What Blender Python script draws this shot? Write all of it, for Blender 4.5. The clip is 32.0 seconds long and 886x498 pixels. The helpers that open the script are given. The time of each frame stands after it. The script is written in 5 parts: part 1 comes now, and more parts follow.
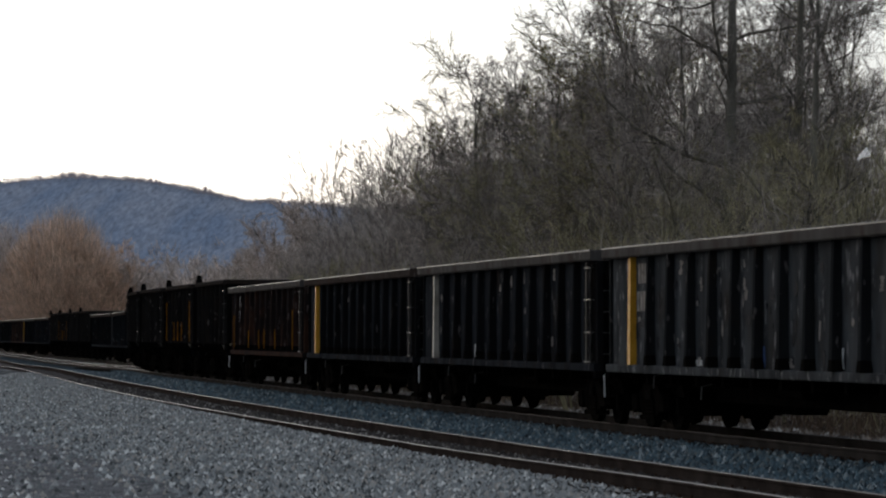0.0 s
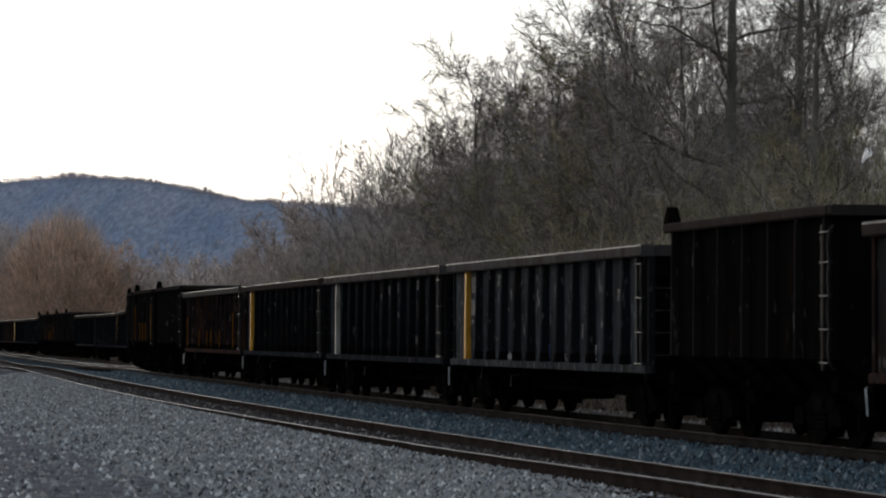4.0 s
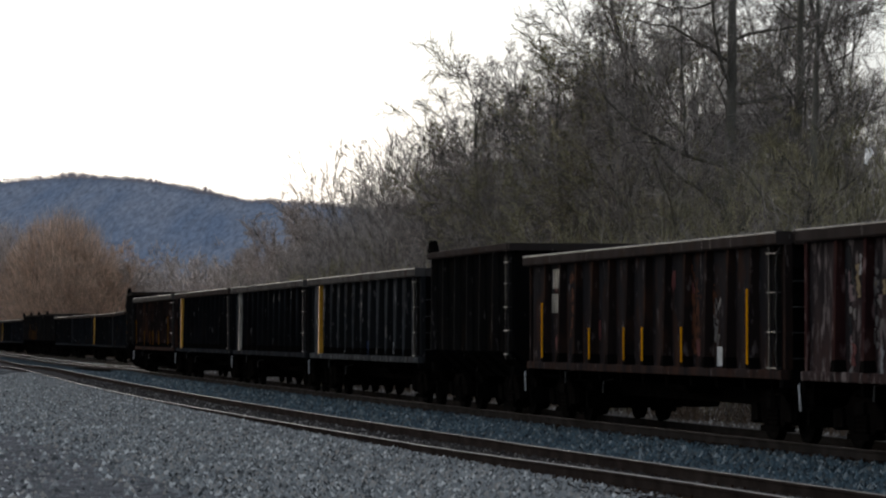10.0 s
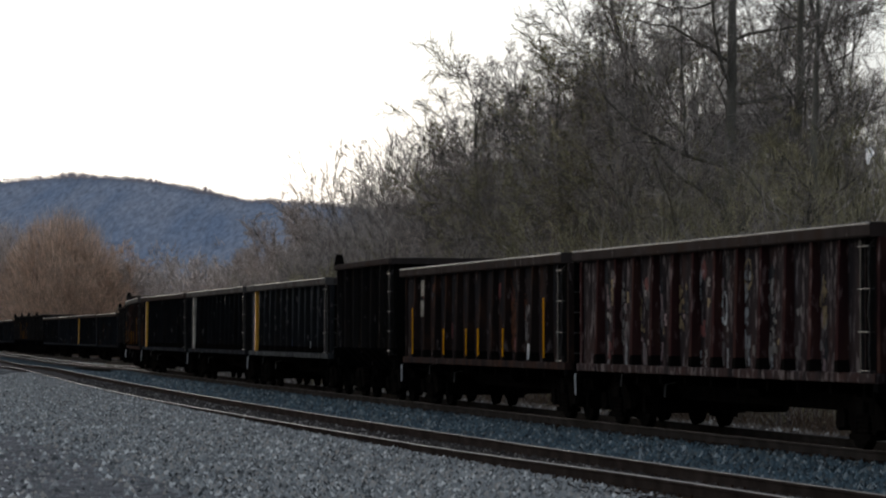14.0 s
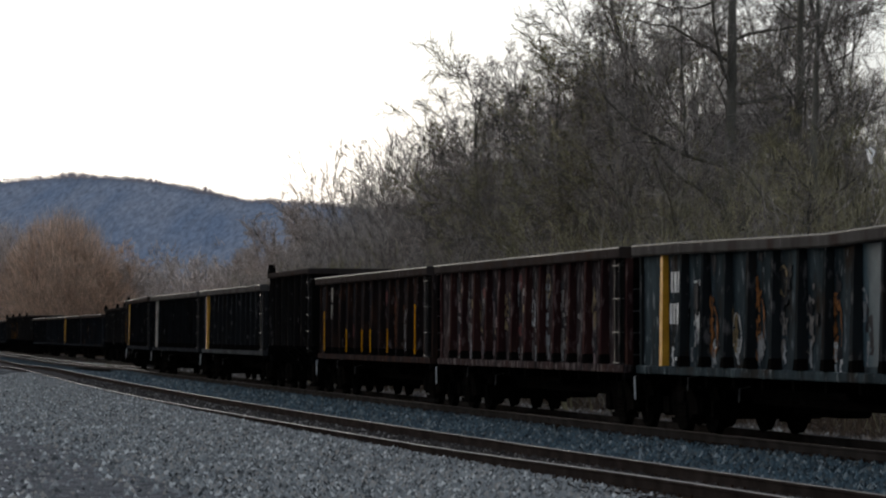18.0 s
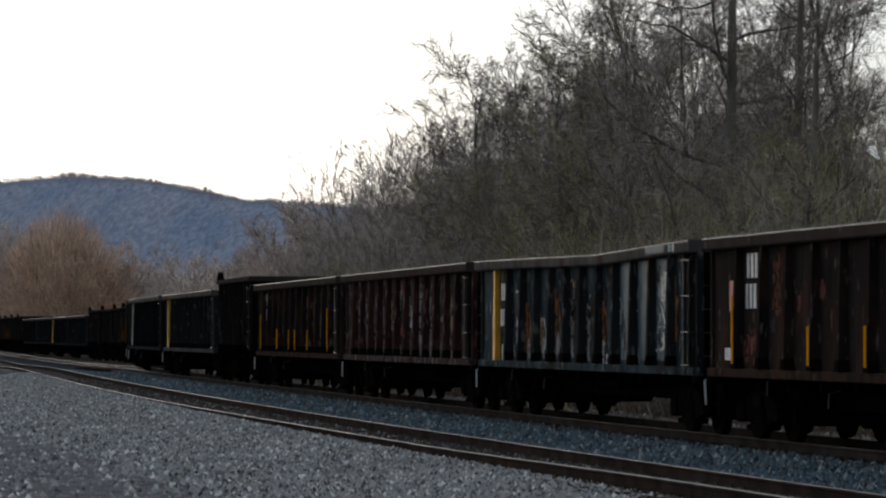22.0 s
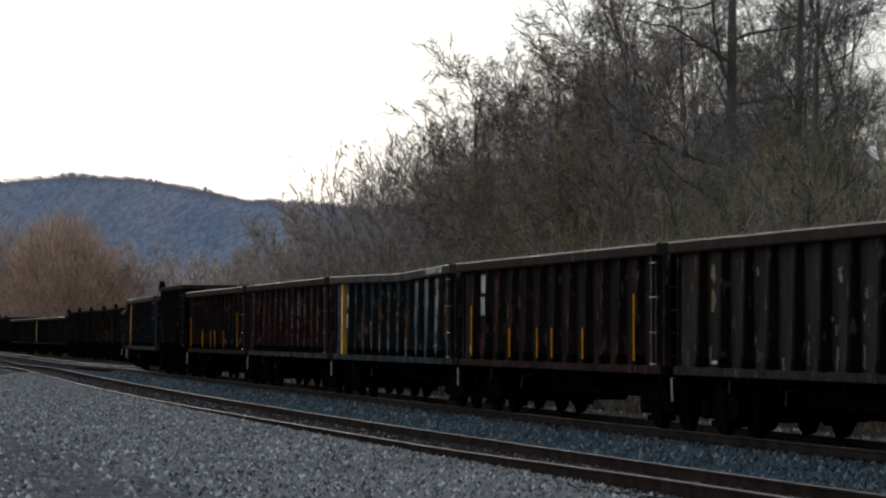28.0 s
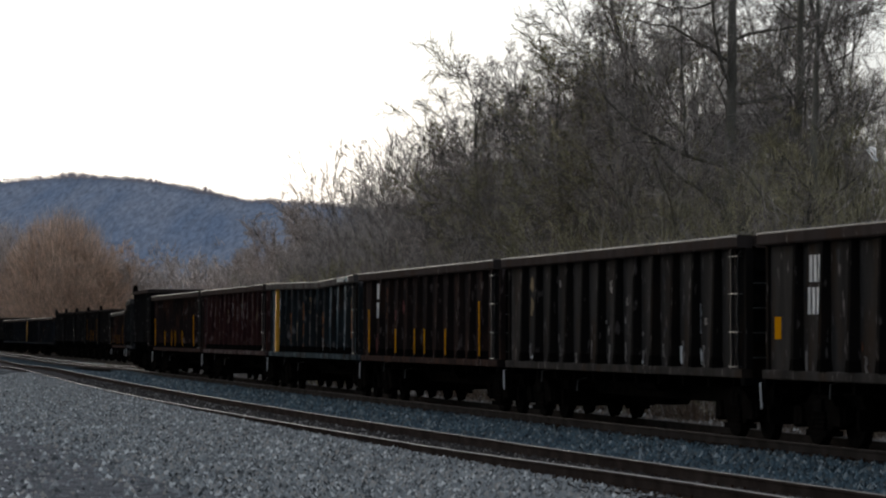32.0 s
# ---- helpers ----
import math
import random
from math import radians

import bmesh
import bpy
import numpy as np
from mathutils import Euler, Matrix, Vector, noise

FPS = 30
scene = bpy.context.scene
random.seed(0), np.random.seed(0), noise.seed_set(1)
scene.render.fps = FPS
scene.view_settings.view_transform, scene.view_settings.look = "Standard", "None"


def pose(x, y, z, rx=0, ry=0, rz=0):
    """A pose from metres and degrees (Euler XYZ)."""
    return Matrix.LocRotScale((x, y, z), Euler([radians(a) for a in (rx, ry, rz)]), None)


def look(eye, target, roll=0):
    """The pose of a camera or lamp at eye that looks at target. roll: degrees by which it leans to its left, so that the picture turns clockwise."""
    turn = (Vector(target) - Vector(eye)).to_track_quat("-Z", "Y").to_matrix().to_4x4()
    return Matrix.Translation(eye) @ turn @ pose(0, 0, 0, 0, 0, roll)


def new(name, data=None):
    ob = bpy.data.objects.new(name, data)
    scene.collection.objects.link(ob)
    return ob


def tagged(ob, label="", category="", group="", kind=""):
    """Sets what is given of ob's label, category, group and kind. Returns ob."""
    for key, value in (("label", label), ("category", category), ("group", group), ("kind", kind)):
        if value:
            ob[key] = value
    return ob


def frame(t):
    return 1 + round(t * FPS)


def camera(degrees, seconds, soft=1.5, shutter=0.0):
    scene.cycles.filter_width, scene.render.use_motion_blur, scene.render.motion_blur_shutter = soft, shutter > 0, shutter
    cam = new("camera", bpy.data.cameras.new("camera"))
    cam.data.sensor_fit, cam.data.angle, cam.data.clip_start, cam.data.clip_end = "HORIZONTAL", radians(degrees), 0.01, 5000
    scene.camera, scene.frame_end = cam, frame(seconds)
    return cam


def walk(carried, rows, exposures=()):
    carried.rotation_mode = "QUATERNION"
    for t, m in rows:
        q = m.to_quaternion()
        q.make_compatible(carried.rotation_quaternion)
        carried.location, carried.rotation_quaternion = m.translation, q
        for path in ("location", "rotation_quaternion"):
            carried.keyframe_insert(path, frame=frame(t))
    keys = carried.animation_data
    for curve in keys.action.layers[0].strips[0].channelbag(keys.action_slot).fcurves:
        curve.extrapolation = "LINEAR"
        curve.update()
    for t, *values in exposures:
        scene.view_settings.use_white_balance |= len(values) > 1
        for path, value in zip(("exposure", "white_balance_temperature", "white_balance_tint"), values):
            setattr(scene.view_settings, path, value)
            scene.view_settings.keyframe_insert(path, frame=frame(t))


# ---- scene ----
cam = camera(15.94, 32.0, soft=2.2, shutter=0.5)
VIEW = pose(0, 0, 1.74, 91.528, 0, 0)
walk(cam, [(0, VIEW), (32, VIEW)], exposures=[(0, 0.0), (32, 0.0)])

# ---- light: a bright evening sky ahead, no direct sun on the ground ----
world = bpy.data.worlds.new("evening_sky")
scene.world = world
world.use_nodes = True
wn, wl = world.node_tree.nodes, world.node_tree.links
wn.clear()
w_out = wn.new("ShaderNodeOutputWorld")
w_bg = wn.new("ShaderNodeBackground")
w_sky = wn.new("ShaderNodeTexSky")
w_sky.sky_type = "NISHITA"
w_sky.sun_disc = False
w_sky.sun_elevation = radians(8.0)
w_sky.sun_rotation = radians(-30.0)
w_sky.air_density, w_sky.dust_density, w_sky.ozone_density = 1.0, 2.0, 1.5
w_soft = wn.new("ShaderNodeHueSaturation")  # thin high cloud greys the sunset colours
w_soft.inputs["Saturation"].default_value = 0.35
w_mix = wn.new("ShaderNodeMixRGB")
w_mix.inputs[0].default_value = 0.22
w_mix.inputs[2].default_value = (5.0, 5.9, 7.4, 1)
wl.new(w_sky.outputs[0], w_soft.inputs["Color"])
wl.new(w_soft.outputs[0], w_mix.inputs[1])
wl.new(w_mix.outputs[0], w_bg.inputs[0])
w_bg.inputs[1].default_value = 0.155
wl.new(w_bg.outputs[0], w_out.inputs[0])

sun_data = bpy.data.lights.new("sun", "SUN")
sun_data.energy, sun_data.angle, sun_data.color = 0.32, radians(50), (1.0, 0.93, 0.87)
sun = new("sun", sun_data)
sun.matrix_world = look((-49.0, 85.0, 14.0), (0, 0, 0))


# ---- materials ----
def mat(name, c1, c2, scale=3.0, rough=0.8, metal=0.0, bump=0.2, fine=40.0, stretch=(1, 1, 1), vary=0.12, bump_dist=0.01, islands=False, gloss=0.1):
    m = bpy.data.materials.new(name)
    m.use_nodes = True
    n, l = m.node_tree.nodes, m.node_tree.links
    b = n["Principled BSDF"]
    b.inputs["Roughness"].default_value, b.inputs["Metallic"].default_value = rough, metal
    b.inputs["Specular IOR Level"].default_value = gloss
    tc = n.new("ShaderNodeTexCoord")
    mp = n.new("ShaderNodeMapping")
    mp.inputs["Scale"].default_value = stretch
    l.new(tc.outputs["Object"], mp.inputs[0])
    big, small = n.new("ShaderNodeTexNoise"), n.new("ShaderNodeTexNoise")
    big.inputs["Scale"].default_value, big.inputs["Detail"].default_value = scale, 5
    small.inputs["Scale"].default_value, small.inputs["Detail"].default_value = fine, 4
    l.new(mp.outputs[0], big.inputs[0]), l.new(mp.outputs[0], small.inputs[0])
    ramp = n.new("ShaderNodeValToRGB")
    ramp.color_ramp.elements[0].position, ramp.color_ramp.elements[1].position = 0.32, 0.68
    ramp.color_ramp.elements[0].color, ramp.color_ramp.elements[1].color = (*c1, 1), (*c2, 1)
    l.new(big.outputs[0], ramp.inputs[0])
    hsv = n.new("ShaderNodeHueSaturation")
    mr = n.new("ShaderNodeMapRange")
    mr.inputs[3].default_value, mr.inputs[4].default_value = 1 - 2.2 * vary, 1 + 2.2 * vary
    l.new(small.outputs[0], mr.inputs[0])
    src = n.new("ShaderNodeNewGeometry").outputs["Random Per Island"] if islands else n.new("ShaderNodeObjectInfo").outputs["Random"]
    mr2 = n.new("ShaderNodeMapRange")
    mr2.inputs[3].default_value, mr2.inputs[4].default_value = 1 - vary * (4 if islands else 1), 1 + vary * (4 if islands else 1)
    l.new(src, mr2.inputs[0])
    mul = n.new("ShaderNodeMath")
    mul.operation = "MULTIPLY"
    l.new(mr.outputs[0], mul.inputs[0]), l.new(mr2.outputs[0], mul.inputs[1])
    l.new(mul.outputs[0], hsv.inputs["Value"]), l.new(ramp.outputs[0], hsv.inputs["Color"])
    l.new(hsv.outputs[0], b.inputs["Base Color"])
    if bump:
        bp = n.new("ShaderNodeBump")
        bp.inputs["Strength"].default_value, bp.inputs["Distance"].default_value = bump, bump_dist
        l.new(small.outputs[0], bp.inputs["Height"]), l.new(bp.outputs[0], b.inputs["Normal"])
    return m


def car_paint(name, paint, grime, rust, rust_amount=0.4, scuff=0.5, rough=0.9, foot=0.0):
    """Old freight-car paint: streaks of grime down the sheets, rust patches and pale scuffs."""
    m = bpy.data.materials.new(name)
    m.use_nodes = True
    n, l = m.node_tree.nodes, m.node_tree.links
    b = n["Principled BSDF"]
    b.inputs["Roughness"].default_value = rough
    b.inputs["Specular IOR Level"].default_value = 0.0
    tc = n.new("ShaderNodeTexCoord")
    info, spread, moved = n.new("ShaderNodeObjectInfo"), n.new("ShaderNodeMath"), n.new("ShaderNodeVectorMath")
    spread.operation, moved.operation = "MULTIPLY", "ADD"
    spread.inputs[1].default_value = 57.0
    l.new(info.outputs["Random"], spread.inputs[0])
    l.new(tc.outputs["Object"], moved.inputs[0]), l.new(spread.outputs[0], moved.inputs[1])

    def noise_of(stretch, scale, detail=5, offset=0.0):
        mp, nz = n.new("ShaderNodeMapping"), n.new("ShaderNodeTexNoise")
        mp.inputs["Scale"].default_value = stretch
        mp.inputs["Location"].default_value = (offset, offset * 0.7, offset * 0.3)
        nz.inputs["Scale"].default_value, nz.inputs["Detail"].default_value = scale, detail
        l.new(moved.outputs[0], mp.inputs[0]), l.new(mp.outputs[0], nz.inputs[0])
        return nz.outputs[0]

    def step(value, a, c):
        r = n.new("ShaderNodeMapRange")
        r.inputs[1].default_value, r.inputs[2].default_value = a, c
        l.new(value, r.inputs[0])
        return r.outputs[0]

    def blend(fac, under, colour):
        mx = n.new("ShaderNodeMixRGB")
        l.new(fac, mx.inputs[0])
        if hasattr(under, "is_linked"):
            l.new(under, mx.inputs[1])
        else:
            mx.inputs[1].default_value = (*under, 1)
        mx.inputs[2].default_value = (*colour, 1)
        return mx.outputs[0]

    out = blend(step(noise_of((1, 1, 0.18), 2.6), 0.35, 0.7), paint, grime)
    out = blend(step(noise_of((1, 1, 0.5), 1.6, 7, 4.0), 0.62 - 0.25 * rust_amount, 0.74 - 0.1 * rust_amount), out, rust)
    if foot:
        # splashed rust and dirt along the foot of the sheets, running up in streaks
        split, low, cut = n.new("ShaderNodeSeparateXYZ"), n.new("ShaderNodeMapRange"), n.new("ShaderNodeMath")
        l.new(tc.outputs["Object"], split.inputs[0])
        low.inputs[1].default_value, low.inputs[2].default_value = 2.5, 1.1
        low.inputs[3].default_value, low.inputs[4].default_value = 0.0, foot
        l.new(split.outputs[2], low.inputs[0])
        cut.operation = "MULTIPLY"
        l.new(low.outputs[0], cut.inputs[0]), l.new(step(noise_of((1, 1, 0.12), 5.0, 6, 21.0), 0.36, 0.66), cut.inputs[1])
        out = blend(cut.outputs[0], out, tuple(1.15 * v for v in rust))
    out = blend(step(noise_of((1, 1, 0.3), 9.0, 6, 2.0), 0.70 - 0.10 * scuff, 0.80 - 0.08 * scuff), out, (0.105 + 1.6 * paint[0], 0.09 + 1.6 * paint[1], 0.085 + 1.6 * paint[2]))
    l.new(out, b.inputs["Base Color"])
    bp = n.new("ShaderNodeBump")
    bp.inputs["Strength"].default_value, bp.inputs["Distance"].default_value = 0.5, 0.03
    l.new(noise_of((1, 1, 1), 3.5, 6, 1.0), bp.inputs["Height"]), l.new(bp.outputs[0], b.inputs["Normal"])
    return m


M_RAILHEAD = mat("worn_rail_steel", (0.115, 0.105, 0.10), (0.19, 0.176, 0.167), 2, 0.5, 0.5, 0.05)
M_RAILSHINE = mat("polished_rail_steel", (0.36, 0.35, 0.34), (0.48, 0.47, 0.46), 2, 0.5, 1.0, 0.02)
M_RAILDULL = mat("dull_rail_steel", (0.055, 0.048, 0.044), (0.085, 0.075, 0.07), 2, 0.7, 0.3, 0.02)
M_RAILWEB = mat("rusty_rail", (0.021, 0.0165, 0.0148), (0.044, 0.035, 0.031), 2, 1.0, 0.0, 0.3, gloss=0.0)
M_TIE = mat("creosoted_wood", (0.022, 0.0185, 0.0165), (0.055, 0.047, 0.042), 4, 1.0, 0, 0.5, 30, (1, 0.15, 1), gloss=0.0)
# sleeper wood darkened for the shade under the train; the siding shares it
M_TIE_SHADE = mat("oil_black_sleeper_wood", (0.008, 0.007, 0.006), (0.020, 0.017, 0.015), 4, 1.0, 0, 0.5, 30, (1, 0.15, 1), gloss=0.0)
M_RAIL_OILY = mat("oily_brown_rail", (0.026, 0.0228, 0.0212), (0.046, 0.040, 0.037), 2, 1.0, 0.0, 0.3, gloss=0.0)
M_PLATE = mat("rusty_plate", (0.03, 0.02, 0.015), (0.07, 0.045, 0.032), 6, 1.0, gloss=0.0)
def stone_mat(name, dark, mid, pale, warm):
    """Crushed stone: every chip has its own grey, some dark, some warm, some nearly white."""
    m = mat(name, (0.8, 0.8, 0.8), (1.0, 1.0, 1.0), 0.5, 0.95, 0, 0.3, 30, vary=0.06, gloss=0.05)
    n, l = m.node_tree.nodes, m.node_tree.links
    hsv = [k for k in n if k.type == "HUE_SAT"][0]
    ramp, geo, mul = n.new("ShaderNodeValToRGB"), n.new("ShaderNodeNewGeometry"), n.new("ShaderNodeMixRGB")
    el = ramp.color_ramp.elements
    el[0].position, el[0].color = 0.0, (*dark, 1)
    el[1].position, el[1].color = 0.34, (*mid, 1)
    for pos, c in ((0.62, tuple(1.25 * v for v in mid)), (0.78, warm), (0.87, tuple(0.6 * v for v in mid)), (0.95, pale)):
        e = el.new(pos)
        e.color = (*c, 1)
    mul.blend_type = "MULTIPLY"
    mul.inputs[0].default_value = 1.0
    l.new(geo.outputs["Random Per Island"], ramp.inputs[0])
    under = hsv.inputs["Color"].links[0].from_socket
    l.new(ramp.outputs[0], mul.inputs[1]), l.new(under, mul.inputs[2])
    l.new(mul.outputs[0], hsv.inputs["Color"])
    return m


M_STONE = stone_mat("crushed_stone", (0.04, 0.042, 0.042), (0.275, 0.288, 0.285), (0.76, 0.76, 0.73), (0.44, 0.40, 0.355))
M_STONE_BLUE = stone_mat("crushed_blue_stone", (0.02, 0.028, 0.034), (0.088, 0.132, 0.158), (0.34, 0.39, 0.40), (0.155, 0.165, 0.16))
M_RUBBLE = stone_mat("pale_brown_rubble", (0.05, 0.044, 0.038), (0.19, 0.168, 0.148), (0.58, 0.55, 0.51), (0.28, 0.225, 0.18))
M_STONE_BROWN = stone_mat("oily_brown_stone", (0.016, 0.0145, 0.0135), (0.056, 0.051, 0.048), (0.36, 0.34, 0.32), (0.12, 0.105, 0.092))
M_BARK = mat("grey_bark", (0.105, 0.097, 0.080), (0.215, 0.197, 0.166), 1.5, 0.95, 0, 0.6, 18, (1, 1, 0.3))
M_BARK_DARK = mat("wet_dark_bark", (0.035, 0.031, 0.027), (0.075, 0.067, 0.058), 1.5, 0.95, 0, 0.6, 18, (1, 1, 0.3))
M_TWIG = mat("brown_grey_twigs", (0.160, 0.134, 0.117), (0.465, 0.408, 0.368), 0.7, 0.9, 0, 0, islands=True, vary=0.2, gloss=0.15)
M_TWIG_DARK = mat("dark_twigs", (0.085, 0.072, 0.066), (0.27, 0.238, 0.218), 0.7, 0.9, 0, 0, islands=True, vary=0.2, gloss=0.15)
M_TWIG_GREEN = mat("budding_twigs", (0.145, 0.13, 0.075), (0.40, 0.352, 0.215), 0.7, 0.9, 0, 0, islands=True, vary=0.2, gloss=0.15)
# distance haze is put into these three colours by lightening them
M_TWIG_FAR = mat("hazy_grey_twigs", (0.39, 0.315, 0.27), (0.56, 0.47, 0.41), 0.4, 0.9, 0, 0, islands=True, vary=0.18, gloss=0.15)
M_TWIG_RED = mat("russet_twigs", (0.46, 0.30, 0.205), (0.76, 0.54, 0.40), 0.35, 0.9, 0, 0, islands=True, vary=0.18, gloss=0.15)
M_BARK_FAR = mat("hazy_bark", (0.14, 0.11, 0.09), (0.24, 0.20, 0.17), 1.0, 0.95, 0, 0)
M_STRAW = mat("dry_straw", (0.07, 0.045, 0.03), (0.18, 0.125, 0.085), 0.6, 0.9, 0, 0, islands=True, gloss=0.15)
# iron and wheels near black: the shade under the cars is in their colour
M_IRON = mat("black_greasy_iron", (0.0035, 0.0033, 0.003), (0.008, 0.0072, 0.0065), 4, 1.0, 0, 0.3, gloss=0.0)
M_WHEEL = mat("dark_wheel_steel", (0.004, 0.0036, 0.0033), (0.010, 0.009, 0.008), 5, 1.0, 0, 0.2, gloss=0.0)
M_YELLOW = mat("yellow_paint", (0.46, 0.22, 0.018), (0.60, 0.31, 0.03), 2, 0.6, 0, 0.1, 12)
M_REFLECT = mat("yellow_reflective_strip", (0.46, 0.195, 0.002), (0.58, 0.26, 0.004), 3, 0.8, 0, 0.0, gloss=0.0)
M_DULL = mat("dull_orange_strip", (0.17, 0.07, 0.004), (0.25, 0.105, 0.006), 3, 0.9, 0, 0.0, gloss=0.0)
M_WHITE = mat("faded_white_paint", (0.45, 0.45, 0.44), (0.68, 0.68, 0.67), 3, 0.7, 0, 0.1)
M_IVORY = mat("dirty_ivory_paint", (0.22, 0.20, 0.165), (0.38, 0.35, 0.30), 3, 0.7, 0, 0.1)
M_BLUE = mat("blue_patch", (0.06, 0.11, 0.26), (0.09, 0.15, 0.33), 3, 0.7, 0, 0.1)
M_PINK = mat("faded_red_placard", (0.42, 0.13, 0.11), (0.5, 0.2, 0.17), 3, 0.7, 0, 0.1)
M_BAG = bpy.data.materials.new("white_plastic_film")
M_BAG.use_nodes = True
bag_n, bag_l = M_BAG.node_tree.nodes, M_BAG.node_tree.links
bag_mix, bag_a, bag_b = bag_n.new("ShaderNodeMixShader"), bag_n.new("ShaderNodeBsdfDiffuse"), bag_n.new("ShaderNodeBsdfTranslucent")
bag_a.inputs[0].default_value, bag_b.inputs[0].default_value = (0.95, 0.95, 0.95, 1), (0.97, 0.97, 0.97, 1)
bag_mix.inputs[0].default_value = 0.5
bag_l.new(bag_a.outputs[0], bag_mix.inputs[1]), bag_l.new(bag_b.outputs[0], bag_mix.inputs[2])
bag_l.new(bag_mix.outputs[0], bag_n["Material Output"].inputs[0])


# ---- mesh helpers ----
class Shape:
    """Collects vertices and faces of one part."""

    def __init__(self):
        self.v, self.f = [], []

    def add(self, verts, faces):
        k = len(self.v)
        self.v += [tuple(p) for p in verts]
        self.f += [tuple(k + i for i in fc) for fc in faces]
        return self

    def box(self, x0, x1, y0, y1, z0, z1, c=0.0):
        """A block; c: chamfer of the long edges along x."""
        if c:
            ring = [(y0 + c, z0), (y1 - c, z0), (y1, z0 + c), (y1, z1 - c), (y1 - c, z1), (y0 + c, z1), (y0, z1 - c), (y0, z0 + c)]
            return self.sweep([(x0, ring), (x1, ring)])
        return self.sweep([(x0, [(y0, z0), (y1, z0), (y1, z1), (y0, z1)]), (x1, [(y0, z0), (y1, z0), (y1, z1), (y0, z1)])])

    def sweep(self, rings):
        """Rings of (y, z) at given x, closed at both ends."""
        m = len(rings[0][1])
        verts = [(x, y, z) for x, r in rings for y, z in r]
        faces = [tuple(range(m - 1, -1, -1)), tuple(range(len(verts) - m, len(verts)))]
        for k in range(len(rings) - 1):
            faces += [(k * m + i, k * m + (i + 1) % m, (k + 1) * m + (i + 1) % m, (k + 1) * m + i) for i in range(m)]
        return self.add(verts, faces)

    def plate(self, outline, y0, y1):
        """An outline of (x, z), thick from y0 to y1."""
        m = len(outline)
        verts = [(x, y0, z) for x, z in outline] + [(x, y1, z) for x, z in outline]
        faces = [tuple(range(m)), tuple(range(2 * m - 1, m - 1, -1))]
        faces += [(i, m + i, m + (i + 1) % m, (i + 1) % m) for i in range(m)]
        return self.add(verts, faces)

    def column(self, outline, z0, z1, top=None):
        """An outline of (x, y), upright from z0 to z1."""
        m, top = len(outline), top or outline
        verts = [(x, y, z0) for x, y in outline] + [(x, y, z1) for x, y in top]
        faces = [tuple(range(m - 1, -1, -1)), tuple(range(m, 2 * m))]
        faces += [(i, (i + 1) % m, m + (i + 1) % m, m + i) for i in range(m)]
        return self.add(verts, faces)

    def tube(self, pts, r, sides=6):
        pts = [Vector(p) for p in pts]
        verts, faces = [], []
        for k, p in enumerate(pts):
            d = (pts[min(k + 1, len(pts) - 1)] - pts[max(k - 1, 0)]).normalized()
            a = d.orthogonal().normalized()
            b = d.cross(a)
            verts += [p + r * (math.cos(2 * math.pi * i / sides) * a + math.sin(2 * math.pi * i / sides) * b) for i in range(sides)]
        for k in range(len(pts) - 1):
            faces += [(k * sides + i, k * sides + (i + 1) % sides, (k + 1) * sides + (i + 1) % sides, (k + 1) * sides + i) for i in range(sides)]
        faces += [tuple(range(sides - 1, -1, -1)), tuple(range(len(verts) - sides, len(verts)))]
        return self.add(verts, faces)

    def lathe(self, profile, sides=20, cy=0.0):
        """A profile of (y, radius) turned about the y axis."""
        m = len(profile)
        verts = [(r * math.sin(2 * math.pi * k / sides), cy + y, r * math.cos(2 * math.pi * k / sides)) for k in range(sides) for y, r in profile]
        faces = [(k * m + i, k * m + i + 1, ((k + 1) % sides) * m + i + 1, ((k + 1) % sides) * m + i) for k in range(sides) for i in range(m - 1)]
        return self.add(verts, faces)

    def mesh(self, name):
        me = bpy.data.meshes.new(name)
        me.from_pydata(self.v, [], self.f)
        me.validate()
        return me


MESHES = {}


def cached(key, build, material):
    """The mesh of a part that many things share, built once for each material."""
    full = (key, material.name)
    if full not in MESHES:
        me = build().mesh(str(key[0] if isinstance(key, tuple) else key))
        me.materials.append(material)
        MESHES[full] = me
    return MESHES[full]


def part(name, data, material, parent, label=""):
    if isinstance(data, Shape):
        data = data.mesh(name)
        data.materials.append(material)
    ob = new(name, data)
    ob.parent = parent
    return tagged(ob, label)


def array_mesh(name, v, f, material):
    me = bpy.data.meshes.new(name)
    me.vertices.add(len(v)), me.loops.add(f.size), me.polygons.add(len(f))
    me.vertices.foreach_set("co", v.astype(np.float32).ravel())
    me.loops.foreach_set("vertex_index", f.astype(np.int32).ravel())
    me.polygons.foreach_set("loop_start", np.arange(0, f.size, f.shape[1], dtype=np.int32))
    me.update(calc_edges=True)
    me.materials.append(material)
    return me


def smoothstep(x, a, b):
    u = np.clip((np.asarray(x, float) - a) / (b - a), 0, 1)
    return u * u * (3 - 2 * u)


# ---- plan of the two tracks: y runs away from the viewer, x to the side ----
YG = np.arange(-200.0, 900.0, 0.5)
YC = np.clip(YG, 40, 135)
SLOPE = -0.27991 + 2 * 0.000749 * YC - 3 * 0.022854e-4 * YC**2 + 0.102 * smoothstep(YG, 132.5, 159.5) - 0.100 * smoothstep(YG, 183, 229)
SIDE_X = np.concatenate([[0], np.cumsum((SLOPE[1:] + SLOPE[:-1]) * 0.25)])
SIDE_X += 3.5 - np.interp(56.5, YG, SIDE_X) + 0.3e-1
TRAIN_X = SIDE_X + 1.55 * np.sqrt(1 + SLOPE**2)
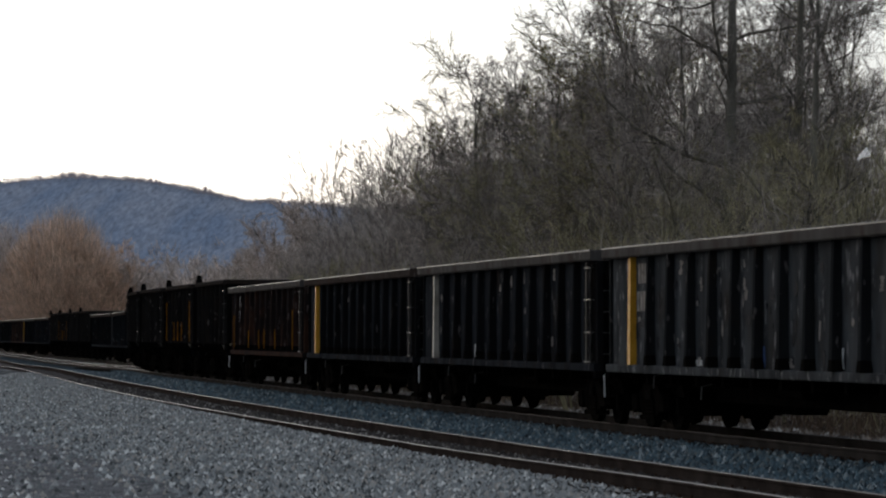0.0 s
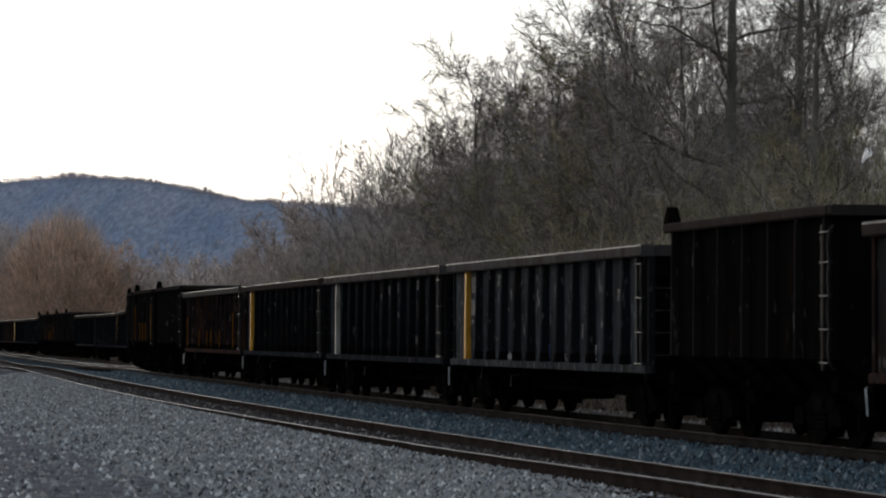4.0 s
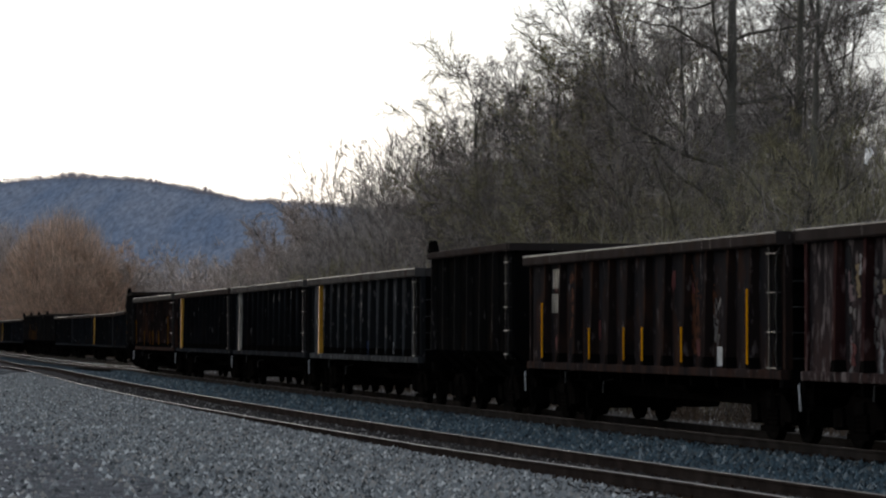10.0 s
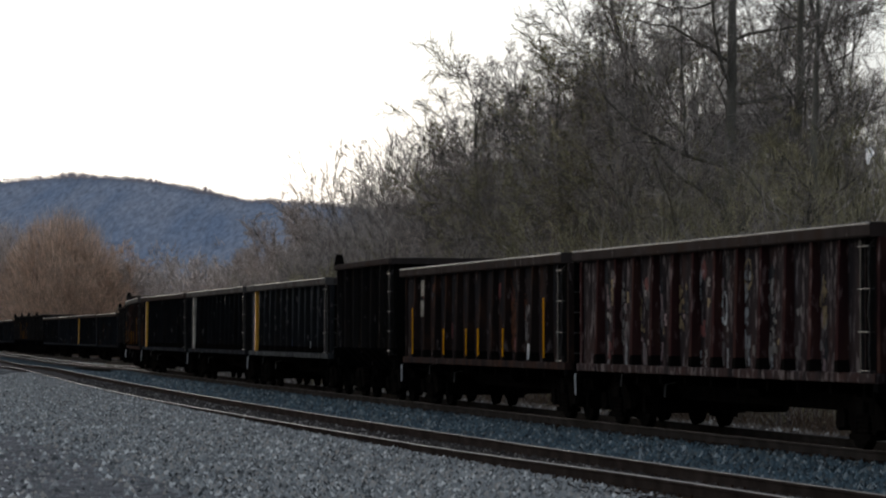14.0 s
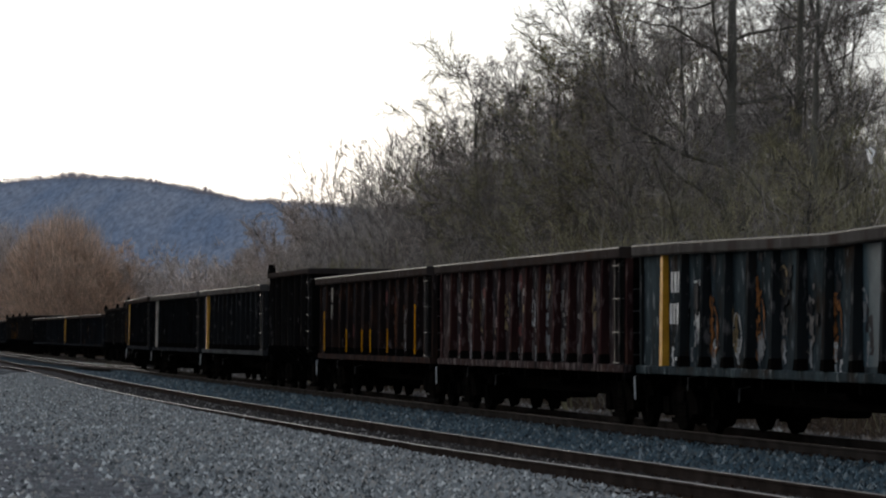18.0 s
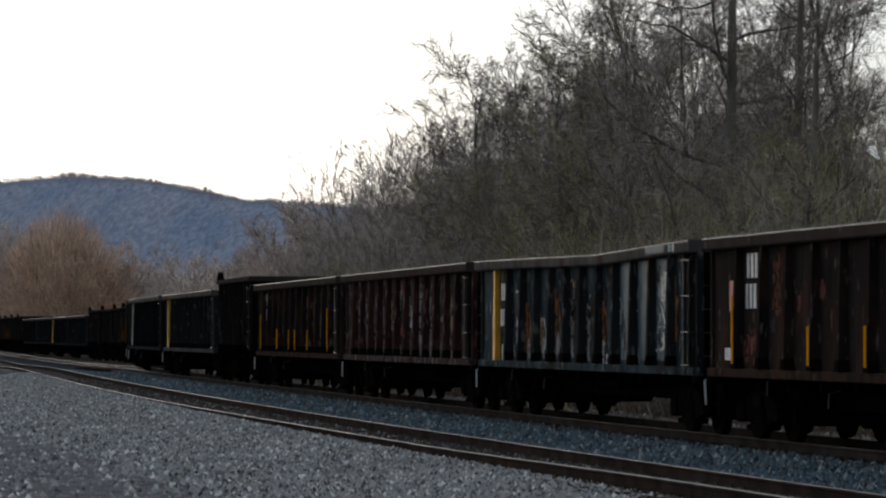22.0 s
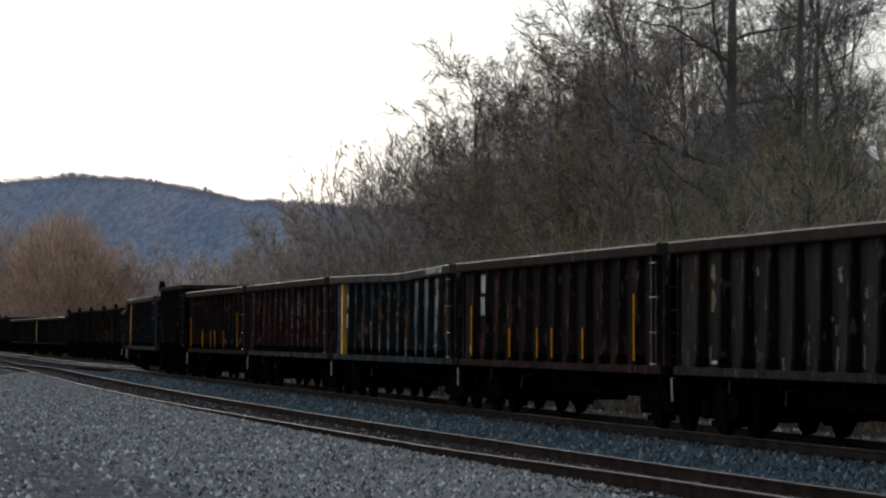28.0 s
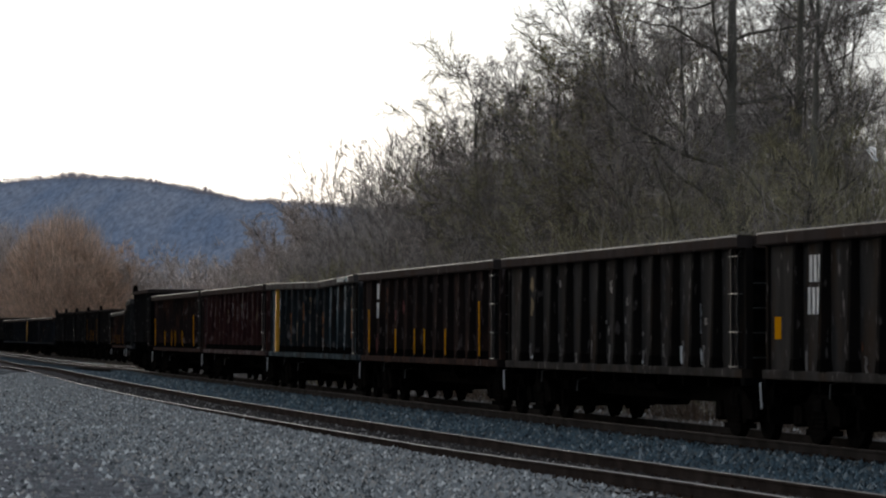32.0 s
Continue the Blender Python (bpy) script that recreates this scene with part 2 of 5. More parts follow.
TRAIN_S = np.concatenate([[0], np.cumsum(np.hypot(np.diff(TRAIN_X), 0.5))])
TRAIN_S -= np.interp(15.0, YG, TRAIN_S)
YN = np.clip(YG, 30, 200)
NSLOPE = -0.261899 + 2 * 5.24113e-4 * YN - 3 * 1.04034e-6 * YN**2
NEAR_X = np.concatenate([[0], np.cumsum((NSLOPE[1:] + NSLOPE[:-1]) * 0.25)])
NEAR_X += 0.03 - np.interp(55.5, YG, NEAR_X) - 0.7525
# the siding that runs straight on where the train's track swings over at a turnout
BSLOPE = -0.27991 + 2 * 0.000749 * YC - 3 * 0.022854e-4 * YC**2 + 0.027 * smoothstep(YG, 126, 148) - 0.010 * smoothstep(YG, 148, 175)
BRANCH_X = np.concatenate([[0], np.cumsum((BSLOPE[1:] + BSLOPE[:-1]) * 0.25)])
BRANCH_X += np.interp(120.0, YG, TRAIN_X) - np.interp(120.0, YG, BRANCH_X)


def grade(y):
    """The line falls a little in the distance."""
    return -0.23 * smoothstep(y, 150, 215)


def near_cant(y):
    """Height of the near rail over the far rail of the near track."""
    return 0.05 - 0.075 * smoothstep(y, 34, 52) - 0.065 * smoothstep(y, 52, 95)


def run(t):
    """Metres that the train has gone at t seconds."""
    return 3.50902 * t - 0.898475e-2 * t**2 + 0.126995e-3 * t**3 - 0.127617e-5 * t**4


def on_track(s):
    y = float(np.interp(s, TRAIN_S, YG))
    return Vector((float(np.interp(y, YG, TRAIN_X)), y, float(grade(y))))


def ground_z(x, y):
    x, y = np.asarray(x, float), np.asarray(y, float)
    dn = x - np.interp(y, YG, NEAR_X)
    dt = x - np.interp(y, YG, TRAIN_X)
    base = -0.34 - 0.25 * smoothstep(dt, 2.5, 5.0) + 0.0 * dn
    bed = np.maximum(1 - smoothstep(np.abs(dn), 1.5, 2.8), 1 - smoothstep(np.abs(dt), 1.6, 3.0))
    z = base + bed * (-0.205 - base) + 0.03 * smoothstep(-dn, 0.78, 0.9) * (1 - smoothstep(-dn, 1.6, 2.6)) + 0.02 * (1 - smoothstep(np.abs(dn), 0.6, 0.75))
    bank = smoothstep(dt, 8, 48) * 9.5 * (1 - smoothstep(y, 230, 330))
    return z + grade(y) + bank


# ---- ground ----
def packed_lot(x, y):
    """Where wheels have packed the lot down."""
    return smoothstep(np.interp(y, YG, NEAR_X) - np.asarray(x), 3.8, 6.4) * (1 - smoothstep(y, 62, 85)) * 0.95


def build_ground():
    ys = np.concatenate([np.arange(-200, 24, 14.0), np.arange(24, 90, 0.8), np.arange(90, 260, 2.5), np.arange(260, 600, 12), np.arange(600, 4900, 260)])
    off = np.concatenate([-np.geomspace(2500, 14, 16), np.arange(-12, 14, 0.45), np.geomspace(14, 80, 14), np.geomspace(100, 2500, 8)])
    cx = np.interp(np.clip(ys, -200, 330), YG, NEAR_X)
    X = cx[:, None] + off[None, :]
    Y = np.repeat(ys[:, None], len(off), 1)
    Z = ground_z(X, Y)
    rough = np.random.RandomState(3).normal(0, 0.012, Z.shape) * ((Y > 20) & (Y < 260))
    Z = Z + rough
    nr, nc = X.shape
    me = bpy.data.meshes.new("ground")
    idx = np.arange(nr * nc).reshape(nr, nc)
    quads = np.stack([idx[:-1, :-1], idx[:-1, 1:], idx[1:, 1:], idx[1:, :-1]], -1).reshape(-1, 4)
    me.from_pydata(np.stack([X, Y, Z], -1).reshape(-1, 3).tolist(), [], quads.tolist())
    m = bpy.data.materials.new("gravel_and_leaf_litter")
    m.use_nodes = True
    n, l = m.node_tree.nodes, m.node_tree.links
    b = n["Principled BSDF"]
    b.inputs["Roughness"].default_value = 1.0
    b.inputs["Specular IOR Level"].default_value = 0.0
    attr = n.new("ShaderNodeAttribute")
    attr.attribute_name = "zone"
    geo = n.new("ShaderNodeTexCoord")
    grain, patch = n.new("ShaderNodeTexVoronoi"), n.new("ShaderNodeTexNoise")
    grain.inputs["Scale"].default_value = 20
    patch.inputs["Scale"].default_value, patch.inputs["Detail"].default_value = 0.35, 6
    l.new(geo.outputs["Object"], grain.inputs["Vector"]), l.new(geo.outputs["Object"], patch.inputs["Vector"])
    sep = n.new("ShaderNodeSeparateColor")
    l.new(attr.outputs["Color"], sep.inputs[0])

    def mix(fac, a, c):
        mx = n.new("ShaderNodeMixRGB")
        if isinstance(fac, float):
            mx.inputs[0].default_value = fac
        else:
            l.new(fac, mx.inputs[0])
        for k, s in ((1, a), (2, c)):
            if isinstance(s, tuple):
                mx.inputs[k].default_value = (*s, 1)
            else:
                l.new(s, mx.inputs[k])
        return mx.outputs[0]

    lot = mix(patch.outputs[0], (0.08, 0.086, 0.088), (0.18, 0.19, 0.19))
    ballast = mix(patch.outputs[0], (0.042, 0.056, 0.064), (0.08, 0.104, 0.118))
    litter = mix(patch.outputs[0], (0.03, 0.021, 0.015), (0.105, 0.075, 0.054))
    packed = mix(patch.outputs[0], (0.115, 0.114, 0.118), (0.29, 0.288, 0.296))
    lot = mix(sep.outputs[2], lot, packed)
    oily = n.new("ShaderNodeMapRange")
    oily.inputs[1].default_value, oily.inputs[2].default_value = 0.96, 1.0
    l.new(sep.outputs[2], oily.inputs[0])
    lot = mix(oily.outputs[0], lot, (0.095, 0.088, 0.083))
    col = mix(sep.outputs[0], lot, ballast)
    col = mix(sep.outputs[1], col, litter)
    shade = n.new("ShaderNodeSeparateColor")
    l.new(grain.outputs["Color"], shade.inputs[0])
    mr = n.new("ShaderNodeMapRange")
    mr.inputs[3].default_value, mr.inputs[4].default_value = 0.55, 1.4
    l.new(shade.outputs[0], mr.inputs[0])
    coarse = n.new("ShaderNodeTexNoise")
    coarse.inputs["Scale"].default_value, coarse.inputs["Detail"].default_value = 2.6, 8
    coarse.inputs["Roughness"].default_value = 0.75
    l.new(geo.outputs["Object"], coarse.inputs["Vector"])
    mc = n.new("ShaderNodeMapRange")
    mc.inputs[1].default_value, mc.inputs[2].default_value, mc.inputs[3].default_value, mc.inputs[4].default_value = 0.3, 0.7, 0.45, 1.45
    both = n.new("ShaderNodeMath")
    both.operation = "MULTIPLY"
    l.new(coarse.outputs[0], mc.inputs[0]), l.new(mc.outputs[0], both.inputs[0]), l.new(mr.outputs[0], both.inputs[1])
    hsv = n.new("ShaderNodeHueSaturation")
    l.new(col, hsv.inputs["Color"]), l.new(both.outputs[0], hsv.inputs["Value"])
    l.new(hsv.outputs[0], b.inputs["Base Color"])
    bp = n.new("ShaderNodeBump")
    bp.inputs["Strength"].default_value, bp.inputs["Distance"].default_value = 0.9, 0.05
    l.new(grain.outputs["Distance"], bp.inputs["Height"]), l.new(bp.outputs[0], b.inputs["Normal"])
    me.materials.append(m)
    ca = me.color_attributes.new("zone", "FLOAT_COLOR", "POINT")
    dn = X - np.interp(Y, YG, NEAR_X)
    dt = X - np.interp(Y, YG, TRAIN_X)
    blue = smoothstep(dn, 1.3, 1.6) * (1 - smoothstep(dt, 2.6, 3.4)) * smoothstep(np.abs(dt), 1.2, 1.6)
    lit = smoothstep(dt, 6.2, 8.5) + smoothstep(Y, 420, 600) + smoothstep(-dn, 150, 300)
    cols = np.stack([blue, np.clip(lit, 0, 1), np.maximum(packed_lot(X, Y), np.maximum(1 - smoothstep(np.abs(dn), 1.2, 1.5), 1 - smoothstep(np.abs(dt), 1.2, 1.5))), 1 + 0 * blue], -1).reshape(-1)
    ca.data.foreach_set("color", cols.astype(np.float32))
    ob = new("ground", me)
    tagged(ob, "grey gravel lot, blue-grey ballast and brown leaf litter", "ground", kind="structure")


build_ground()


def stones(name, label, material, count, seed, near, far, x_of, keep, size=1.0):
    """Loose crushed stones lying on the ground, each a five-sided chip."""
    rs = np.random.RandomState(seed)
    y = near + (far - near) * rs.rand(3 * count) ** 2.0
    x = x_of(y, rs.rand(3 * count))
    ok = keep(x, y) & (rs.rand(3 * count) > 0.97 * packed_lot(x, y)) & (np.abs(x) < 0.15 * y + 0.5)
    x, y = x[ok][:count], y[ok][:count]
    n = len(x)
    z = ground_z(x, y)
    ring = np.array([(math.cos(a), math.sin(a), -0.5) for a in np.linspace(0, 2 * math.pi, 5, endpoint=False)] + [(0, 0, 0.75)])
    r = size * (0.022 + 0.034 * rs.rand(n) ** 2.5 + 0.00022 * y)
    v = ring[None] * r[:, None, None] * (0.7 + 0.6 * rs.rand(n, 6, 1))
    v[:, 5, :2] += r[:, None] * rs.uniform(-0.6, 0.6, (n, 2))
    ang = rs.rand(n) * 6.283
    c, s = np.cos(ang)[:, None], np.sin(ang)[:, None]
    vx, vy = v[..., 0] * c - v[..., 1] * s, v[..., 0] * s + v[..., 1] * c
    v = np.stack([vx + x[:, None], vy + y[:, None], v[..., 2] + z[:, None] + 0.45 * r[:, None]], -1).reshape(-1, 3)
    tri = np.array([(0, 1, 5), (1, 2, 5), (2, 3, 5), (3, 4, 5), (4, 0, 5)])
    f = (tri[None] + 6 * np.arange(n)[:, None, None]).reshape(-1, 3)
    tagged(new(name, array_mesh(name, v, f, material)), label, "gravel", kind="stuff")


def dist_near(x, y):
    return x - np.interp(y, YG, NEAR_X)


def dist_train(x, y):
    return x - np.interp(y, YG, TRAIN_X)


def across(centre, a, b):
    """Places spread from a to b metres beside a track."""
    return lambda y, u: np.interp(y, YG, centre) + a + (b - a) * u


stones("lot_gravel", "loose grey crushed stone on the open lot", M_STONE, 62000, 5, 31, 150, lambda y, u: -0.15 * y + u * (np.interp(y, YG, NEAR_X) + 0.15 * y), lambda x, y: dist_near(x, y) < -0.83)
stones("lot_gravel", "loose grey crushed stone heaped along the near rail", M_STONE, 18000, 15, 31, 120, across(NEAR_X, -2.6, -0.85), lambda x, y: dist_near(x, y) < -0.83)
stones("verge_gravel", "pale brown stones and rubble past the track", M_RUBBLE, 9000, 7, 31, 200, across(TRAIN_X, 1.5, 7.5), lambda x, y: x < 99, 1.3)
stones("track_ballast", "blue-grey crushed ballast between the tracks", M_STONE_BLUE, 42000, 6, 31, 190, lambda y, u: np.interp(y, YG, NEAR_X) + 0.85 + u * (np.interp(y, YG, TRAIN_X) - np.interp(y, YG, NEAR_X) - 1.75), lambda x, y: dist_train(x, y) < -0.9, 1.1)
stones("track_ballast", "oily brown ballast between the near rails", M_STONE_BROWN, 20000, 16, 31, 130, across(NEAR_X, -0.66, 0.66), lambda x, y: x < 99, 0.9)


# ---- rails and sleepers ----
RAIL_WEB = [(-0.07, -0.172), (0.07, -0.172), (0.07, -0.160), (0.012, -0.145), (0.012, -0.048), (0.036, -0.038), (0.036, -0.007), (-0.036, -0.007), (-0.036, -0.038), (-0.012, -0.048), (-0.012, -0.145), (-0.07, -0.160)]
RAIL_HEAD = [(-0.034, -0.007), (0.034, -0.007), (0.034, -0.004), (0.026, 0.0), (-0.026, 0.0), (-0.034, -0.004)]


def swept_rail(name, section, xs, ys, zs, material, parent, label=""):
    rows = np.stack([xs, ys, zs], -1)
    tan = np.gradient(rows, axis=0)
    tan /= np.linalg.norm(tan, axis=1)[:, None]
    side = np.stack([tan[:, 1], -tan[:, 0], 0 * xs], -1)
    m = len(section)
    verts = np.concatenate([[rows[k] + a * side[k] + np.array((0, 0, b)) for a, b in section] for k in range(len(rows))])
    faces = [(k * m + i, k * m + (i + 1) % m, (k + 1) * m + (i + 1) % m, (k + 1) * m + i) for k in range(len(rows) - 1) for i in range(m)]
    return part(name, Shape().add(verts, faces), material, parent, label)


def build_track(name, label, centre, cant, y_from, y_to, tie_from, tie_to, m_tie, m_web, m_head):
    track = tagged(new(name), label, "track", kind="structure")
    ys = np.concatenate([np.arange(y_from, 250, 2.0), np.arange(250, y_to, 6.0)])
    slope = np.interp(ys, YG, np.gradient(centre, 0.5))
    k = 1 / np.sqrt(1 + slope**2)
    for side in (-1, 1):
        xs = np.interp(ys, YG, centre) + side * 0.7525 * k
        yy = ys - side * 0.7525 * slope * k
        zs = grade(yy) + (cant(yy) if side < 0 else 0)
        rail = swept_rail("rail", RAIL_WEB, xs, yy, zs, m_web, track, "dark rust-brown steel rail")
        swept_rail("rail_head", RAIL_HEAD, xs, yy, zs, m_head, rail, "shiny worn running surface")
    tie = cached("sleeper", lambda: Shape().box(-0.115, 0.115, -1.30, 1.30, -0.185, -0.006, 0.012), m_tie)
    plate = cached("tie_plate", lambda: Shape().box(-0.09, 0.09, -0.19, 0.19, -0.005, 0.014), M_PLATE)
    spike = cached("rail_spike", lambda: Shape().box(-0.016, 0.016, -0.016, 0.016, 0, 0.045), M_PLATE)
    rs = random.Random(4)
    y = tie_from
    while y < tie_to:
        s = float(np.interp(y, YG, np.gradient(centre, 0.5)))
        c = float(cant(y))
        ob = part("sleeper", tie, m_tie, track)
        x = float(np.interp(y, YG, centre))
        ob.matrix_basis = pose(x, y, float(grade(y)) - 0.172 + c / 2, rs.uniform(-0.4, 0.4), 0, 90 - math.degrees(math.atan(s)) + rs.uniform(-1, 1)) @ pose(0, 0, 0, math.degrees(math.asin(c / 1.505)))
        if y < 95:
            for side in (-1, 1):
                p = part("tie_plate", plate, M_PLATE, ob)
                p.location = (0, side * 0.7525, -0.002)
                for e in (-0.1, 0.1):
                    q = part("rail_spike", spike, M_PLATE, ob)
                    q.location = (rs.uniform(-0.04, 0.04), side * 0.7525 + e, 0.0)
        y += 0.54 * math.cos(math.atan(s)) + rs.uniform(-0.02, 0.02)


build_track("track_near", "empty railway track with rust-brown rails on dark sleepers", NEAR_X, near_cant, 8, 420, 30, 150, M_TIE, M_RAILWEB, M_RAILHEAD)
build_track("track_far", "railway track under the freight train", TRAIN_X, lambda y: 0 * np.asarray(y), -60, 480, 38, 190, M_TIE_SHADE, M_RAIL_OILY, M_RAILDULL)
build_track("track_siding", "siding that runs on beside the train past a turnout", BRANCH_X, lambda y: 0 * np.asarray(y), 142, 460, 148, 190, M_TIE_SHADE, M_RAIL_OILY, M_RAILSHINE)


# ---- the train: x forward along the car, +y to the open lot, z from the rail ----
PAINT = {
    "black": car_paint("weathered_black_paint", (0.0165, 0.0187, 0.0220), (0.0099, 0.0099, 0.0099), (0.0330, 0.0193, 0.0121), 0.25, 0.6),
    "navy": car_paint("weathered_blue_black_paint", (0.027, 0.029, 0.033), (0.0115, 0.012, 0.0135), (0.026, 0.021, 0.018), 0.25, 0.7),
    # navy, slate, teal and grey stakes: sheet paint darkened for their shaded rear flanks
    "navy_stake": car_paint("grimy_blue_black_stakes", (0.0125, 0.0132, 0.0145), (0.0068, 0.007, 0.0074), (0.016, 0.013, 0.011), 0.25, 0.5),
    "slate": car_paint("scuffed_slate_paint", (0.062, 0.065, 0.068), (0.025, 0.026, 0.0275), (0.034, 0.030, 0.027), 0.3, 1.0),
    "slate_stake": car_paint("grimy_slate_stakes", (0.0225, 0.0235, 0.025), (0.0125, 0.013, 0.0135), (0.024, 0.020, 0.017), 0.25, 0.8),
    "rust": car_paint("rusty_blackish_paint", (0.027, 0.0245, 0.0255), (0.0145, 0.014, 0.015), (0.052, 0.0275, 0.0195), 0.34, 0.7, foot=0.6),
    "maroon": car_paint("dark_maroon_paint", (0.042, 0.034, 0.034), (0.015, 0.0135, 0.0145), (0.058, 0.033, 0.029), 0.38, 1.6, foot=0.6),
    "maroon_stake": car_paint("red_brown_stakes", (0.050, 0.022, 0.021), (0.026, 0.013, 0.0135), (0.060, 0.030, 0.024), 0.4, 1.3),
    "teal": car_paint("dark_grey_green_paint", (0.053, 0.070, 0.077), (0.015, 0.019, 0.021), (0.034, 0.026, 0.020), 0.35, 1.2),
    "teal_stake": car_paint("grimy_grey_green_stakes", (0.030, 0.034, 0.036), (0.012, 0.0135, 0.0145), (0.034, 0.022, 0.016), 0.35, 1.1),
    "rust_stake": car_paint("rusty_stakes", (0.028, 0.020, 0.018), (0.015, 0.012, 0.0115), (0.058, 0.029, 0.019), 0.5, 0.9),
    "brown": car_paint("old_dark_brown_paint", (0.0300, 0.0232, 0.0218), (0.0155, 0.0138, 0.0138), (0.0520, 0.0290, 0.0215), 0.34, 0.8, foot=0.6),
    "grey": car_paint("sooty_grey_paint", (0.046, 0.042, 0.039), (0.025, 0.0228, 0.0213), (0.042, 0.031, 0.024), 0.35, 0.8),
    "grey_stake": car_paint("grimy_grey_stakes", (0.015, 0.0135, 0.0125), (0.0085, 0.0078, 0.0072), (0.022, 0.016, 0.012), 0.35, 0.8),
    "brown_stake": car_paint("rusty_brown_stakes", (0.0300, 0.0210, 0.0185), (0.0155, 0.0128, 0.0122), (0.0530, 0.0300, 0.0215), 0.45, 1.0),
    # hopper stakes are paler than the body, for light on their outer faces
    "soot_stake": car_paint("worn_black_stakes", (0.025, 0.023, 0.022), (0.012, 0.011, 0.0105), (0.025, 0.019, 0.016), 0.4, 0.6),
    # black of the hoppers; on gondola ends and behind ladders it paints shade
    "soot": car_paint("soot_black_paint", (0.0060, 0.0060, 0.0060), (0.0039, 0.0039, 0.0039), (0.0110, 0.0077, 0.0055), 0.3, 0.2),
}
CHORD = {
    "pale": car_paint("weathered_grey_chord", (0.0904, 0.0835, 0.0783), (0.0563, 0.0495, 0.0460), (0.0534, 0.0380, 0.0311), 0.3, 0.5),
    "brown": car_paint("weathered_brown_chord", (0.0525, 0.0427, 0.0395), (0.0349, 0.0284, 0.0259), (0.0460, 0.0314, 0.0249), 0.5, 0.5),
    "dark": car_paint("sooty_brown_chord", (0.0323, 0.0273, 0.0255), (0.0208, 0.0178, 0.0164), (0.0352, 0.0250, 0.0200), 0.4, 0.4),
}
GREY_S = mat("faded_grey_spray", (0.20, 0.20, 0.20), (0.32, 0.32, 0.315), 4, 0.8, 0, 0.1, gloss=0.1)
PALE_S = mat("chalky_white_spray", (0.42, 0.42, 0.41), (0.62, 0.62, 0.60), 4, 0.8, 0, 0.1, gloss=0.1)
ORANGE_S = mat("faded_orange_spray", (0.16, 0.065, 0.022), (0.32, 0.125, 0.035), 6, 0.8, 0, 0.1, gloss=0.1)
TAN_S = mat("faded_tan_spray", (0.17, 0.12, 0.06), (0.27, 0.20, 0.11), 4, 0.8, 0, 0.1, gloss=0.1)
DARK_S = mat("blackish_spray", (0.012, 0.012, 0.014), (0.024, 0.024, 0.027), 4, 0.8, 0, 0.1, gloss=0.1)
DULL_S = mat("worn_grey_spray", (0.13, 0.115, 0.105), (0.25, 0.225, 0.205), 5, 0.8, 0, 0.1, gloss=0.1)
ROSE_S = mat("worn_pinkish_spray", (0.17, 0.115, 0.113), (0.29, 0.21, 0.205), 5, 0.8, 0, 0.1, gloss=0.1)
RUST_S = mat("bare_rust", (0.07, 0.027, 0.014), (0.13, 0.05, 0.025), 6, 0.9, 0, 0.3, gloss=0.05)
RED_S = mat("faded_red_spray", (0.10, 0.03, 0.028), (0.16, 0.05, 0.045), 5, 0.8, 0, 0.1, gloss=0.1)
CYAN_S = mat("pale_cyan_spray", (0.22, 0.33, 0.33), (0.34, 0.46, 0.45), 4, 0.8, 0, 0.1, gloss=0.1)
BLUE_S = mat("fresh_grey_blue_paint", (0.046, 0.074, 0.086), (0.070, 0.107, 0.122), 3, 0.7, 0, 0.1, gloss=0.15)
# pale strip colour that paints the sky's highlight along the top rails
M_LIP = mat("worn_bare_edge", (0.075, 0.069, 0.064), (0.165, 0.155, 0.145), 1.2, 0.6, 0.2, 0.1, 9, vary=0.2)
M_LADDER = mat("grimy_ladder_steel", (0.020, 0.0185, 0.0175), (0.042, 0.039, 0.037), 3, 0.8, 0.1, 0)
# side frames blackened in the same way for the shade under the cars
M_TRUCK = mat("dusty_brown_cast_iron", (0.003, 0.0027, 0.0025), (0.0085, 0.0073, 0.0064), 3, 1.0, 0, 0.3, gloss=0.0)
HALF = 8.28  # half of the gondola's length
WHEEL_R = 0.457
TURNING = []  # wheelsets that the viewer sees turn
CARS = []  # every car with the place of its middle at the start


def wheelset_shape():
    sh = Shape()
    sh.lathe([(-0.95, 0.0), (-0.95, 0.07), (-0.66, 0.08), (0.66, 0.08), (0.95, 0.07), (0.95, 0.0)], 10)
    for side in (-1, 1):
        o = 0.755 * side
        inner, outer = o - 0.07 * side, o + 0.06 * side
        sh.lathe([(inner, 0.12), (inner, 0.40), (inner, WHEEL_R + 0.025), (inner + 0.025 * side, WHEEL_R + 0.02), (inner + 0.035 * side, WHEEL_R), (outer, WHEEL_R - 0.005), (outer, 0.38), (outer - 0.045 * side, 0.34), (outer - 0.035 * side, 0.16), (outer + 0.01 * side, 0.13), (outer + 0.01 * side, 0.0)], 24)
    return sh


